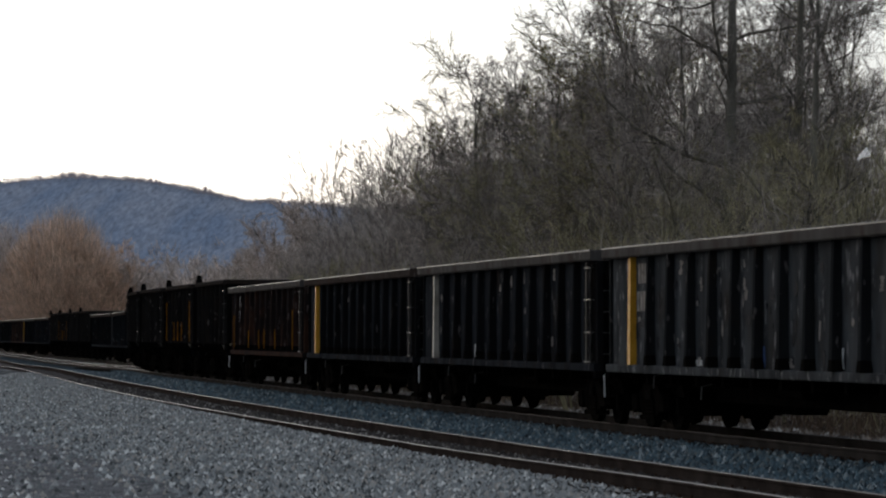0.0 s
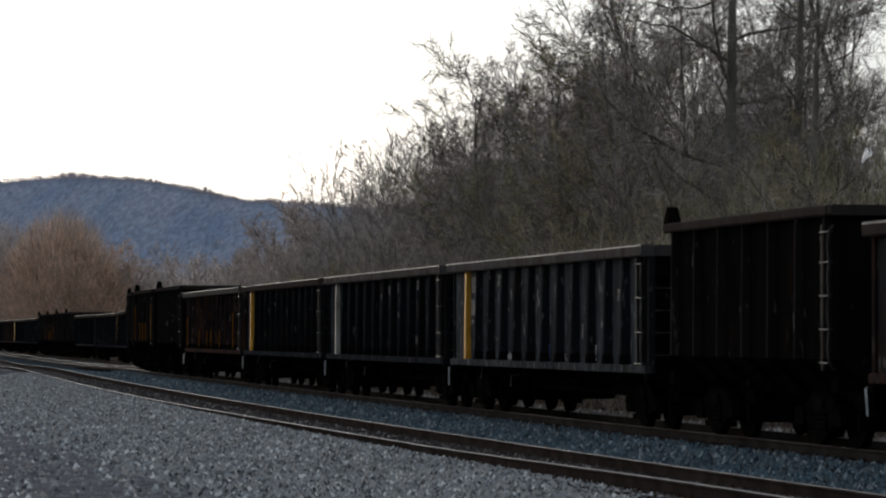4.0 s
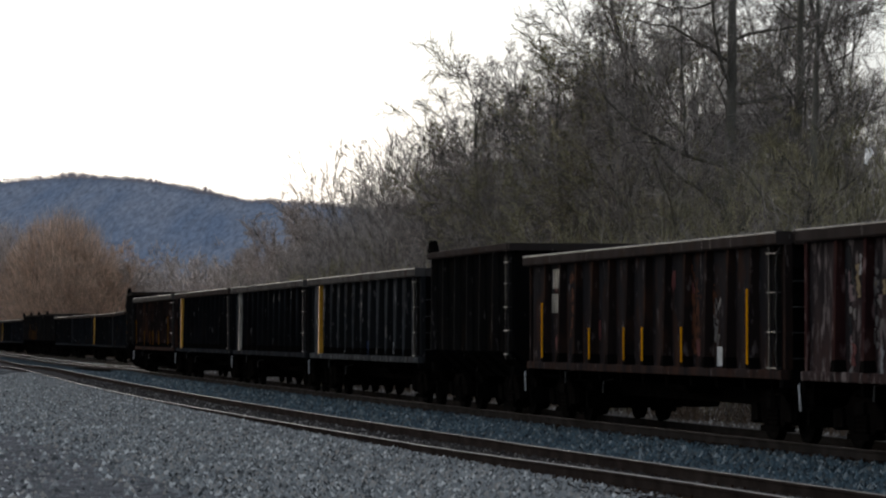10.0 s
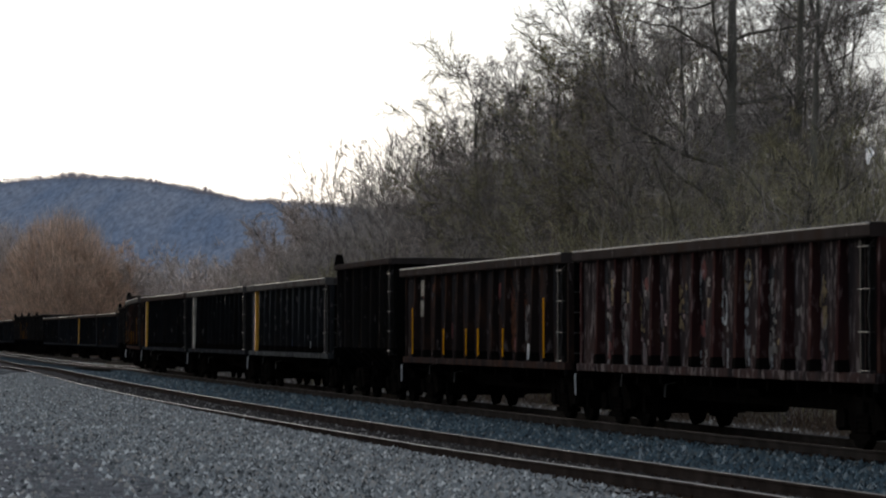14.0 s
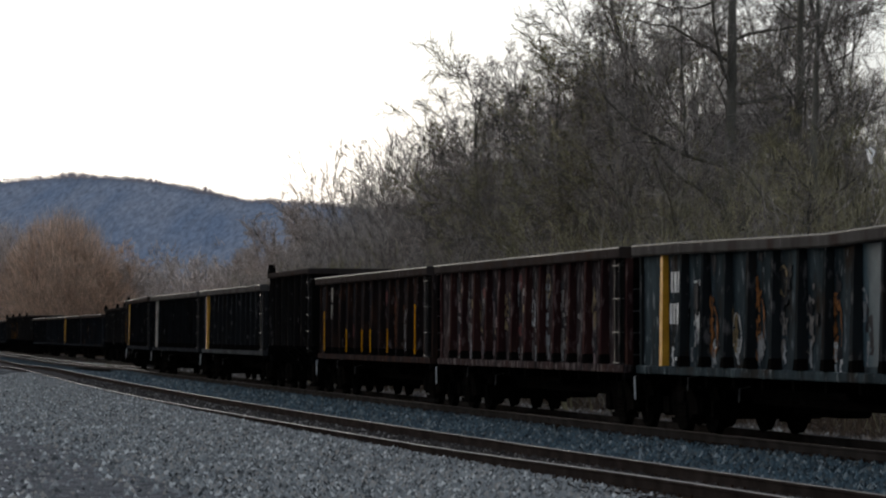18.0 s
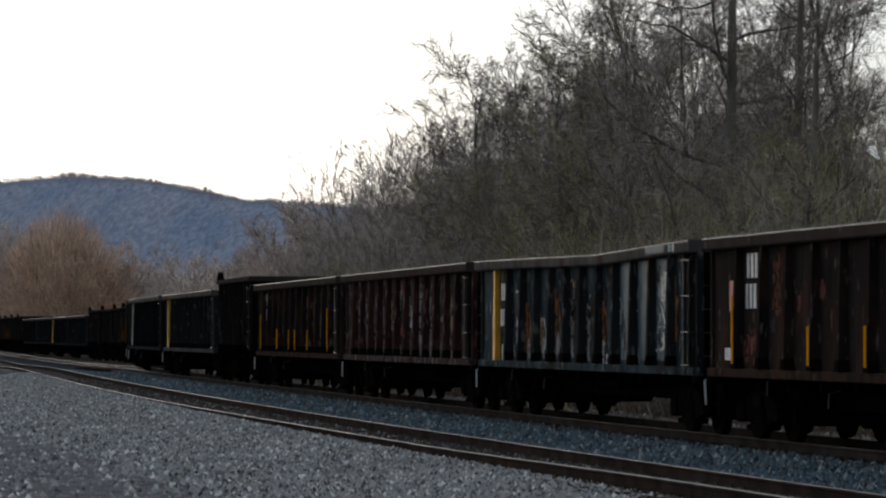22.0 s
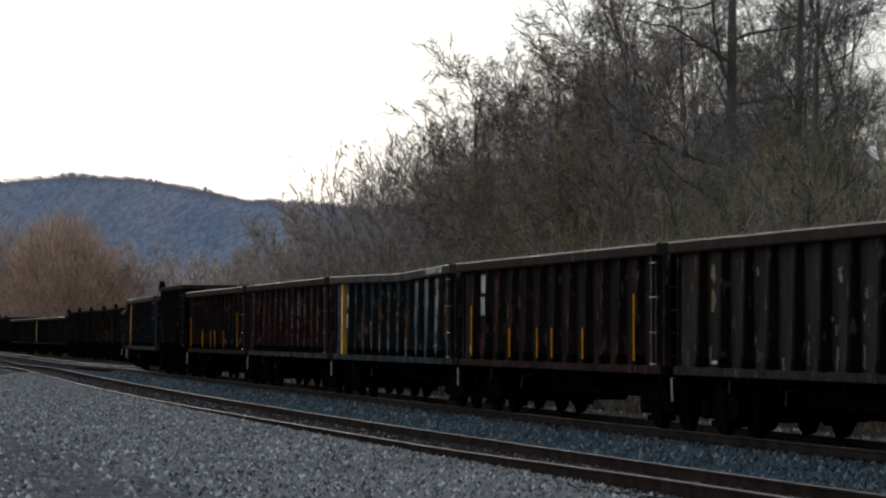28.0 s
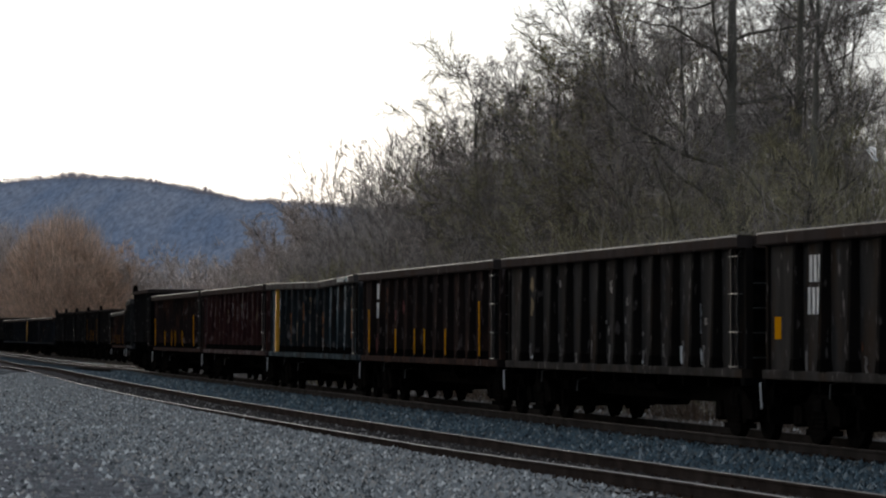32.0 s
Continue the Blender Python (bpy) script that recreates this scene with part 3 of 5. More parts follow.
def sideframe_shape():
    """A cast side frame: sloping arms from the two bearing boxes down to the spring seat."""
    sh = Shape()
    up = [(-1.12, 0.38), (-1.12, 0.60), (-0.72, 0.64), (-0.42, 0.80), (0.42, 0.80), (0.72, 0.64), (1.12, 0.60), (1.12, 0.38), (0.66, 0.40), (0.44, 0.22), (0.36, 0.20), (0.30, 0.56), (-0.30, 0.56), (-0.36, 0.20), (-0.44, 0.22), (-0.66, 0.40)]
    sh.plate(up, -0.07, 0.07)
    sh.plate([(-0.46, 0.17), (0.46, 0.17), (0.46, 0.26), (-0.46, 0.26)], -0.14, 0.14)
    for x in (-0.86, 0.86):
        sh.plate([(x - 0.15, 0.34), (x + 0.15, 0.34), (x + 0.17, 0.5), (x + 0.13, 0.62), (x - 0.13, 0.62), (x - 0.17, 0.5)], -0.11, 0.12)
    return sh


def springs_shape():
    """A nest of coil springs as one ribbed block."""
    sh, rings = Shape(), []
    for k in range(9):
        w = 0.26 if k % 2 else 0.22
        rings.append((0.262 + 0.036 * k, w, 0.10 if k % 2 else 0.08))
    verts = [(sx * w, sy * d, z) for z, w, d in rings for sx, sy in ((-1, -1), (1, -1), (1, 1), (-1, 1))]
    faces = [(4 * k + i, 4 * k + (i + 1) % 4, 4 * k + 4 + (i + 1) % 4, 4 * k + 4 + i) for k in range(8) for i in range(4)]
    return sh.add(verts, faces)


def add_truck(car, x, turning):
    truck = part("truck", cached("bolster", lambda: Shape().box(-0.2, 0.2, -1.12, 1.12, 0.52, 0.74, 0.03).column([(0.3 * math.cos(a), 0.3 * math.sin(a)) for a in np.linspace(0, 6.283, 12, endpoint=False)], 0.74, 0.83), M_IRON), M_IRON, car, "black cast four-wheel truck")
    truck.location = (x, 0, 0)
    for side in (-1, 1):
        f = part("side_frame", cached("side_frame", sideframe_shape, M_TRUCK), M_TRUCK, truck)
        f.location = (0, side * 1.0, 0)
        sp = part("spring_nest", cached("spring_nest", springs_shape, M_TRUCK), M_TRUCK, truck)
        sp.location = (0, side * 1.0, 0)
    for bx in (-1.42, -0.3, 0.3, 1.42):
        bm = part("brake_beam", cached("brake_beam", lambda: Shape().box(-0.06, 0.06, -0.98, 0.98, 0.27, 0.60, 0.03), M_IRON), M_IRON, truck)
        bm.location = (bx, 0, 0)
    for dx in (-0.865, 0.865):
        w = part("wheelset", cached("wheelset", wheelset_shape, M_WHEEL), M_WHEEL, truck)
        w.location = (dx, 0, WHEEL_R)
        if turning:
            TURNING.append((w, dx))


def add_ladder(car, x0, x1, y, levels, sgn):
    """Rungs between a straight stile and a bowed hand bar."""
    stile = Shape()
    stile.box(x1 - 0.03, x1 + 0.03, *sorted((y - 0.06 * sgn, y)), levels[0] - 0.12, levels[-1] + 0.12)
    lad = part("ladder", stile, M_LADDER, car)
    bow = [(x0, y - 0.05 * sgn, levels[0] - 0.1)]
    for a, b in zip(levels[:-1], levels[1:]):
        bow += [(x0, y + 0.02 * sgn, a), (x0 - 0.02, y + 0.05 * sgn, (a + b) / 2)]
    bow += [(x0, y + 0.02 * sgn, levels[-1]), (x0, y - 0.05 * sgn, levels[-1] + 0.1)]
    part("hand_bar", Shape().tube(bow, 0.02, 5), M_LADDER, lad)
    for z in levels:
        sh = Shape().tube([(x0, y - 0.04 * sgn, z), (x0, y + 0.03 * sgn, z), (x1, y + 0.03 * sgn, z), (x1, y - 0.04 * sgn, z)], 0.015, 5)
        part("rung", sh, M_RUNG, lad, "pale worn steel rung")


M_RUNG = mat("bare_steel_rung", (0.034, 0.033, 0.032), (0.078, 0.075, 0.072), 3, 0.6, 0.2, 0)


def add_couplers(car, half):
    for sg in (-1, 1):
        sh = Shape()
        a, b = sorted((sg * (half - 0.3), sg * (half + 0.36)))
        sh.box(a, b, -0.09, 0.09, 0.75, 0.98, 0.03)
        a, b = sorted((sg * (half + 0.28), sg * (half + 0.52)))
        sh.box(a, b, -0.17, 0.15, 0.70, 1.02, 0.04)
        part("coupler", sh, M_IRON, car, "black knuckle coupler")
        hose = [(sg * (half + 0.1), -0.45, 0.85), (sg * (half + 0.2), -0.42, 0.6), (sg * (half + 0.38), -0.36, 0.42), (sg * (half + 0.52), -0.25, 0.4)]
        part("air_hose", Shape().tube(hose, 0.025, 6), M_IRON, car)


def rib_shape(z0, z1, w0, w1, d0, d1, y):
    """A pressed side stake, wider and deeper at its foot."""
    s = 1 if y > 0 else -1
    foot = [(-w0 / 2, y), (-w0 / 2 * 0.7, y + s * d0), (w0 / 2 * 0.7, y + s * d0), (w0 / 2, y)]
    head = [(-w1 / 2, y), (-w1 / 2 * 0.7, y + s * d1), (w1 / 2 * 0.7, y + s * d1), (w1 / 2, y)]
    if s < 0:
        foot, head = foot[::-1], head[::-1]
    return Shape().column(foot, z0, z1, head)


def lip_shape(half, yw, top, sg, sag):
    """The upper edge of a top rail, coloured pale for its highlight from the sky."""
    y0, y1 = sorted((sg * (yw + 0.150), sg * (yw + 0.197)))
    rings = []
    for x, dz in ((-half - 0.02, 0.0), (-half + 3, -0.45 * sag), (-half + 6.2, -sag), (0, -0.8 * sag), (half - 3, -0.2 * sag), (half + 0.02, 0.0)):
        z = top + dz
        rings.append((x, [(y0, z - 0.034), (y1, z - 0.034), (y1, z - 0.012), ((y0 + y1) / 2, z + 0.004), (y0, z + 0.004)] if sg > 0 else [(y0, z - 0.034), (y1, z - 0.034), (y1, z + 0.004), ((y0 + y1) / 2, z + 0.004), (y0, z - 0.012)]))
    return Shape().sweep(rings)


def chord_shape(half, yw, zc, top, sg, sag):
    """The top rail of a side, bent down where a load has sprung it."""
    y0, y1 = sorted((sg * (yw - 0.08), sg * (yw + 0.19)))
    rings = []
    for x, dz in ((-half - 0.03, 0.0), (-half + 3, -0.45 * sag), (-half + 6.2, -sag), (0, -0.8 * sag), (half - 3, -0.2 * sag), (half + 0.03, 0.0)):
        c = 0.03
        rings.append((x, [(y0 + c, zc + dz), (y1 - c, zc + dz), (y1, zc + c + dz), (y1, top - c + dz), (y1 - c, top + dz), (y0 + c, top + dz), (y0, top - c + dz), (y0, zc + c + dz)]))
    return Shape().sweep(rings)


def gondola(s_front, paint, chord, label, top=3.33, ribs=11, post=None, strips=(), marks=None, patches=(), ladder_rungs=True, near=True, dents=0.0, seed=0, half=HALF, spray=(), strip_paint=M_REFLECT, sag=0.0, chord_marks=()):
    """An open-top gondola car, s_front: place of its leading end along the line at the start."""
    rs = random.Random(seed)
    P, C = PAINT[paint], CHORD[chord]
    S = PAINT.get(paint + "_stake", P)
    # end walls take the near-black paint, so their shade is in the colour
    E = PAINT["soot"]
    car = tagged(new("gondola_car"), label, "freight car", group="cars of the freight train")
    CARS.append((car, s_front - half, half, 6.72))
    yw = 1.36  # outside of the sheets
    z0, zc = 1.02, top - 0.21
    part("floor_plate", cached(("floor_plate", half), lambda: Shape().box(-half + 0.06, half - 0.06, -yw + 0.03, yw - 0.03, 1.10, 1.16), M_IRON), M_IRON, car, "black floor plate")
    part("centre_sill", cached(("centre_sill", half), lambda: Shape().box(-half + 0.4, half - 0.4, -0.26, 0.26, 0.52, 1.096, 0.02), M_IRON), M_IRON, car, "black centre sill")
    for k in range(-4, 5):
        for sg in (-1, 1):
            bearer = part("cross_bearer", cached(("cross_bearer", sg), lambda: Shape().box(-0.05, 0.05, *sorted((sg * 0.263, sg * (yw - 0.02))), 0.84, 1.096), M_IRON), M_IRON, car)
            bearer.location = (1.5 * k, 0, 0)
    n = 60
    for sg in (1, -1):
        # side sheet, dished and dented between the stakes
        sh = Shape()
        xs = np.linspace(-half, half, n + 1)
        zs = [1.16, 1.5, 1.9, 2.3, 2.7, zc]
        dish = [[yw - 0.004 - dents * rs.random() * math.sin(math.pi * (z - 1.16) / (zc - 1.16)) for z in zs] for x in xs]
        verts = [(x, sg * (dish[i][j] - th), z) for th in (0, 0.03) for i, x in enumerate(xs) for j, z in enumerate(zs)]
        m = len(zs)
        N = (n + 1) * m
        faces = []
        for i in range(n):
            for j in range(m - 1):
                q = (i * m + j, (i + 1) * m + j, (i + 1) * m + j + 1, i * m + j + 1)
                faces += [q if sg < 0 else q[::-1], tuple(N + a for a in (q[::-1] if sg < 0 else q))]
        part("side_sheet", Shape().add(verts, faces), P, car)
        part("side_sill", cached(("side_sill", sg, half), lambda: Shape().box(-half, half, *sorted((sg * (yw - 0.08), sg * (yw + 0.11))), z0, z0 + 0.15, 0.02), P), P, car)
        part("top_chord", cached(("top_chord", sg, half, top, sag), lambda: chord_shape(half, yw, zc, top, sg, sag), C), C, car, "weathered top chord")
        part("chord_lip", cached(("chord_lip", sg, half, top, sag), lambda: lip_shape(half, yw, top, sg, sag), M_LIP), M_LIP, car, "bare worn upper edge")
        for k in range(ribs + 1):
            x = half - 1.55 - (2 * half - 3.05) * k / ribs
            is_post = post and k in post
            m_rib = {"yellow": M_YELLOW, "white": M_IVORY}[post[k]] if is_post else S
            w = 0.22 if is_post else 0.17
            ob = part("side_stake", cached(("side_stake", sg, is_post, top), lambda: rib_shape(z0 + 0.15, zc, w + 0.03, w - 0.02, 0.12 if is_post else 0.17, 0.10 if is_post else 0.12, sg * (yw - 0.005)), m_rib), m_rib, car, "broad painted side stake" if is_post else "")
            ob.location = (x, 0, 0)
            if near and not is_post:
                # foot drawn black, the shadow at the stake's base put into its colour
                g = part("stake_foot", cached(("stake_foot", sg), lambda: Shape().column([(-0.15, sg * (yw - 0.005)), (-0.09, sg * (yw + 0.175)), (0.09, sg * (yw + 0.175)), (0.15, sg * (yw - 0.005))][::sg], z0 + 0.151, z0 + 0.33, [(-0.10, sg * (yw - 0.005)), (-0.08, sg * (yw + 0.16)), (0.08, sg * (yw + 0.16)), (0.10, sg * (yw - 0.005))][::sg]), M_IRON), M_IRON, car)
                g.location = (x, 0, 0)
        for k, za, zb in strips:
            x = half - 1.55 - (2 * half - 3.05) * k / ribs
            ys = sorted((sg * (yw + 0.175), sg * (yw + 0.185)))
            part("reflective_strip", Shape().box(x - 0.06, x + 0.025, *ys, za, zb), strip_paint, car, "yellow reflective strip")
    for sg in (1, -1):
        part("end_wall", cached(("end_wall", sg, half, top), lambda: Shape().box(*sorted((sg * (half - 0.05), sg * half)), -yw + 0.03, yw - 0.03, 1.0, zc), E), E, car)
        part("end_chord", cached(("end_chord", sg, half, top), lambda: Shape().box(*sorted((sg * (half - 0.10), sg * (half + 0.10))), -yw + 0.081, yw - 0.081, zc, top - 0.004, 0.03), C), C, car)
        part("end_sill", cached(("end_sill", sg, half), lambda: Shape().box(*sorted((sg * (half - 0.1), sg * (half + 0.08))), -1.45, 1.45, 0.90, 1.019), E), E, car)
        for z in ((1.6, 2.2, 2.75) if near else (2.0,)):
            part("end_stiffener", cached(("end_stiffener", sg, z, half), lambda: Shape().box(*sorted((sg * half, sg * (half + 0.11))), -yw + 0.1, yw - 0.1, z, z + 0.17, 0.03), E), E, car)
        for y in (-yw + 0.02, yw - 0.02):
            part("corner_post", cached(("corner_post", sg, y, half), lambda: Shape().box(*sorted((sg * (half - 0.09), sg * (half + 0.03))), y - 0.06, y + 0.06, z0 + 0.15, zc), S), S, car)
        # ladder at the left-hand corner of each end as one faces the car, grab bars across the end
        if near:
            side = -sg
            levels = [1.2, 1.76, 2.38, 2.99]
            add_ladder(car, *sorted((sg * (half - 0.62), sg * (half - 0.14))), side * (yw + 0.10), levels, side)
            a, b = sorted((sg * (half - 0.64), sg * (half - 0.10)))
            # flat dark plate in place of the shade behind the rungs
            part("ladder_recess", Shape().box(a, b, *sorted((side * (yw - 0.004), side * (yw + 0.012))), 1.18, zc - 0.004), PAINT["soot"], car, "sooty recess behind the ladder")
            for z in (1.35, 1.75, 2.15, 2.55):
                part("grab_bar", cached(("grab_bar", sg, z, half), lambda: Shape().tube([(sg * (half + 0.02), side * 1.28, z), (sg * (half + 0.11), side * 1.28, z), (sg * (half + 0.11), side * 0.82, z), (sg * (half + 0.02), side * 0.82, z)], 0.013, 5), M_RUNG), M_RUNG, car)
        for side in (1, -1):
            x = sg * (half - 0.3)
            step = Shape().tube([(x - 0.2, side * 1.44, 1.03), (x - 0.2, side * 1.46, 0.58), (x + 0.2, side * 1.46, 0.58), (x + 0.2, side * 1.44, 1.03)], 0.017, 5)
            part("sill_step", cached(("sill_step", sg, side, half), lambda: step, M_IRON), M_IRON, car, "bent steel sill step")
        if near and sg > 0:
            iron = Shape().tube([(half + 0.02, 1.30, 2.0), (half + 0.14, 1.34, 2.0), (half + 0.14, 1.34, 2.62), (half + 0.02, 1.30, 2.62)], 0.015, 5)
            part("grab_iron", cached(("grab_iron", half), lambda: iron, M_RUNG), M_RUNG, car, "upright steel grab iron")
            for bx, bz in ((2.9, 0.86), (5.75, 0.72)):
                rod = Shape().tube([(half - bx, 1.2, bz + 0.16), (half - bx, 1.38, bz + 0.12), (half - bx - 0.02, 1.40, bz - 0.1)], 0.016, 5)
                part("release_rod", cached(("release_rod", bx, half), lambda: rod, M_RUNG), M_RUNG, car)
            lever = Shape().tube([(half + 0.12, 0.2, 0.95), (half + 0.14, 1.42, 0.98), (half + 0.02, 1.50, 0.95), (half - 0.14, 1.53, 0.56)], 0.014, 5)
            part("uncoupling_lever", cached(("uncoupling_lever", half), lambda: lever, M_WHITE), M_WHITE, car, "bent white-painted uncoupling lever")
    add_couplers(car, half)
    if near:
        cyl = Shape()
        cyl.tube([(-1.2, 0.72, 0.86), (-1.15, 0.72, 0.86), (0.2, 0.72, 0.86), (0.25, 0.72, 0.86)], 0.19, 12)
        part("air_reservoir", cyl, M_IRON, car)
        # black block added only to fill a gap under the car with dark
        part("brake_rigging", cached("brake_rigging", lambda: Shape().box(2.7, 4.9, -0.95, -0.35, 0.34, 0.9, 0.05), M_IRON), M_IRON, car)
        ring = Shape().tube([(half + 0.2, -0.95 + 0.27 * math.cos(a), 2.35 + 0.27 * math.sin(a)) for a in np.linspace(0, 2 * math.pi, 17)], 0.018, 5)
        for a in (0, 2.094, 4.189):
            ring.tube([(half + 0.2, -0.95, 2.35), (half + 0.2, -0.95 + 0.27 * math.cos(a), 2.35 + 0.27 * math.sin(a))], 0.012, 4)
        ring.tube([(half + 0.05, -0.95, 2.35), (half + 0.22, -0.95, 2.35)], 0.03, 6)
        part("brake_wheel", ring, M_IRON, car)
    add_truck(car, 6.72, near)
    add_truck(car, -6.72, near)
    if marks:
        lettering(car, marks, yw, half)
    sprayed(car, half, yw, spray, seed)
    for m, x, w in chord_marks:
        part("chord_mark", Shape().box(half - x - w, half - x, yw + 0.188, yw + 0.1945, zc + 0.03, top - 0.045), m, car)
    for colour, x, zp, w, h in patches:
        sh = Shape().box(half - x - w, half - x, yw - 0.001, yw + 0.004, zp, zp + h)
        part("painted_patch", sh, colour, car)
    return car


def sprayed(car, half, yw, items, seed):
    """Faded spray paint, chalk marks and rust blotches on the sheets: (kind, material, from the front, height, width, height)."""
    rs = random.Random(seed)
    for i, (kind, m, x, z, w, h) in enumerate(items):
        cx, cz = half - x, z
        y0 = yw - 0.002
        y1 = yw + 0.003 + 0.0008 * (i % 8)
        sh = Shape()
        if kind == "blot":
            n = 14
            ring = []
            for k in range(n):
                a = 2 * math.pi * k / n
                q = rs.uniform(0.55, 1.05)
                ring.append((cx + q * w / 2 * math.cos(a), cz + q * h / 2 * math.sin(a)))
            sh.plate(ring, y0, y1)
        elif kind == "smear":
            # what the weather left of a sprayed letter: ragged flakes thinning out to the sides
            for k in range(int(10 + 22 * h)):
                fx, fz = cx + rs.gauss(0, 0.24) * w, cz + rs.uniform(-0.5, 0.5) * h
                fw, fh = rs.uniform(0.012, 0.06), rs.uniform(0.02, 0.11)
                tilt = rs.uniform(-0.5, 0.5)
                ring = []
                for q in range(6):
                    a = math.pi * q / 3
                    e = rs.uniform(0.5, 1.15)
                    ring.append((fx + e * (fw * math.cos(a) + tilt * fh * math.sin(a)), fz + e * fh * math.sin(a)))
                sh.plate(ring, y0, y1 + 0.0003 * (k % 7))
        elif kind == "loop":
            n = 15
            path = []
            for k in range(n):
                a = 2 * math.pi * 0.93 * k / (n - 1) + rs.uniform(-0.12, 0.12)
                path.append((cx + w / 2 * math.cos(a) * rs.uniform(0.75, 1.1), cz + h / 2 * math.sin(a) * rs.uniform(0.8, 1.1)))
            half_line = 0.017
            edge_a, edge_b = [], []
            for k, (px_, pz_) in enumerate(path):
                q0, q1 = path[max(0, k - 1)], path[min(n - 1, k + 1)]
                dx, dz = q1[0] - q0[0], q1[1] - q0[1]
                d = math.hypot(dx, dz) + 1e-6
                t = half_line * rs.choice((0.15, 0.6, 1.0, 1.5, 1.9))
                edge_a.append((px_ - 1.2 * t * dz / d, pz_ + t * dx / d)), edge_b.append((px_ + 1.2 * t * dz / d, pz_ - t * dx / d))
            verts = [(a, y, b) for y in (y1, y0) for pair in zip(edge_a, edge_b) for a, b in pair]
            m2 = 2 * n
            faces = [(2 * k, 2 * k + 1, 2 * k + 3, 2 * k + 2) for k in range(n - 1)] + [(2 * k, 2 * k + 2, m2 + 2 * k + 2, m2 + 2 * k) for k in range(n - 1)] + [(2 * k + 1, m2 + 2 * k + 1, m2 + 2 * k + 3, 2 * k + 3) for k in range(n - 1)]
            sh.add(verts, faces)
        elif kind == "panel":
            n = 9
            left = [(cx - w / 2 + rs.uniform(0, 0.04), cz - h / 2 + h * k / n) for k in range(n + 1)]
            right = [(cx + w / 2 - rs.uniform(0, 0.04), cz + h / 2 - h * k / n) for k in range(n + 1)]
            sh.plate(left + right, y0, y1)
        else:
            size = 0.075 if kind == "stroke" else 0.042
            n = 9
            mid = [cx + w * rs.uniform(-0.22, 0.22) for _ in range(n)]
            left = [(mid[k] - size * rs.uniform(0.15, 1.5), cz + h / 2 - h * (k + rs.uniform(-0.3, 0.3)) / (n - 1)) for k in range(n)]
            right = [(mid[k] + size * rs.uniform(0.15, 1.5), cz + h / 2 - h * (k + rs.uniform(-0.3, 0.3)) / (n - 1)) for k in range(n)]
            sh.plate(left + right[::-1], y0, y1)
        mark = part("sprayed_mark", sh, m, car)
        if kind == "smear":
            tagged(mark, "flaked remains of sprayed paint", kind="stuff")


def blotches(seed, mats, count, z0, z1, size, ribs=11):
    """Blotches strewn over the sheets between the stakes."""
    rs = random.Random(seed)
    out = []
    for k in range(count):
        bay = rs.randrange(ribs)
        x = 1.55 + 1.228 * bay + rs.uniform(0.12, 0.6)
        out.append((rs.choice(["blot", "blot", "stroke"]), rs.choice(mats), x, rs.uniform(z0, z1), size * rs.uniform(0.3, 0.8), size * rs.uniform(0.4, 1.3)))
    return out


def feet(seed, mats, ribs=11):
    """Pale scuffs where the sheets meet the stakes' feet."""
    rs = random.Random(seed)
    return [("thin", rs.choice(mats), 1.55 + 1.228 * (k + rs.uniform(0.08, 0.32)), rs.uniform(1.25, 1.45), rs.uniform(0.10, 0.22), rs.uniform(0.2, 0.5)) for k in range(ribs) if rs.random() < 0.85]


def scrawl(seed, m, x, z0, z1):
    """A tall sprayed letter: a few broken strokes one above another."""
    rs = random.Random(seed)
    out, z = [], z0
    while z < z1:
        h = rs.uniform(0.14, 0.32)
        out.append((rs.choice(["stroke", "thin", "thin"]), m, x + rs.uniform(-0.09, 0.09), z + h / 2, rs.uniform(0.06, 0.2), h))
        z += h * rs.uniform(0.7, 1.1)
    return out


def lettering(car, marks, yw, half):
    """Reporting marks: rows of plain bars, one for each letter."""
    x0, top, size, drop, m = marks
    for r, count in ((0, 3), (1, 4)):
        for k in range(count):
            x = half - x0 - (k + 0.35 * (1 - r)) * 0.20
            z = top - r * drop
            sh = Shape().plate([(x - 0.12, z - size), (x, z - size), (x, z), (x - 0.12, z)], yw - 0.001, yw + 0.013)
            part("lettering_bar", sh, m, car)


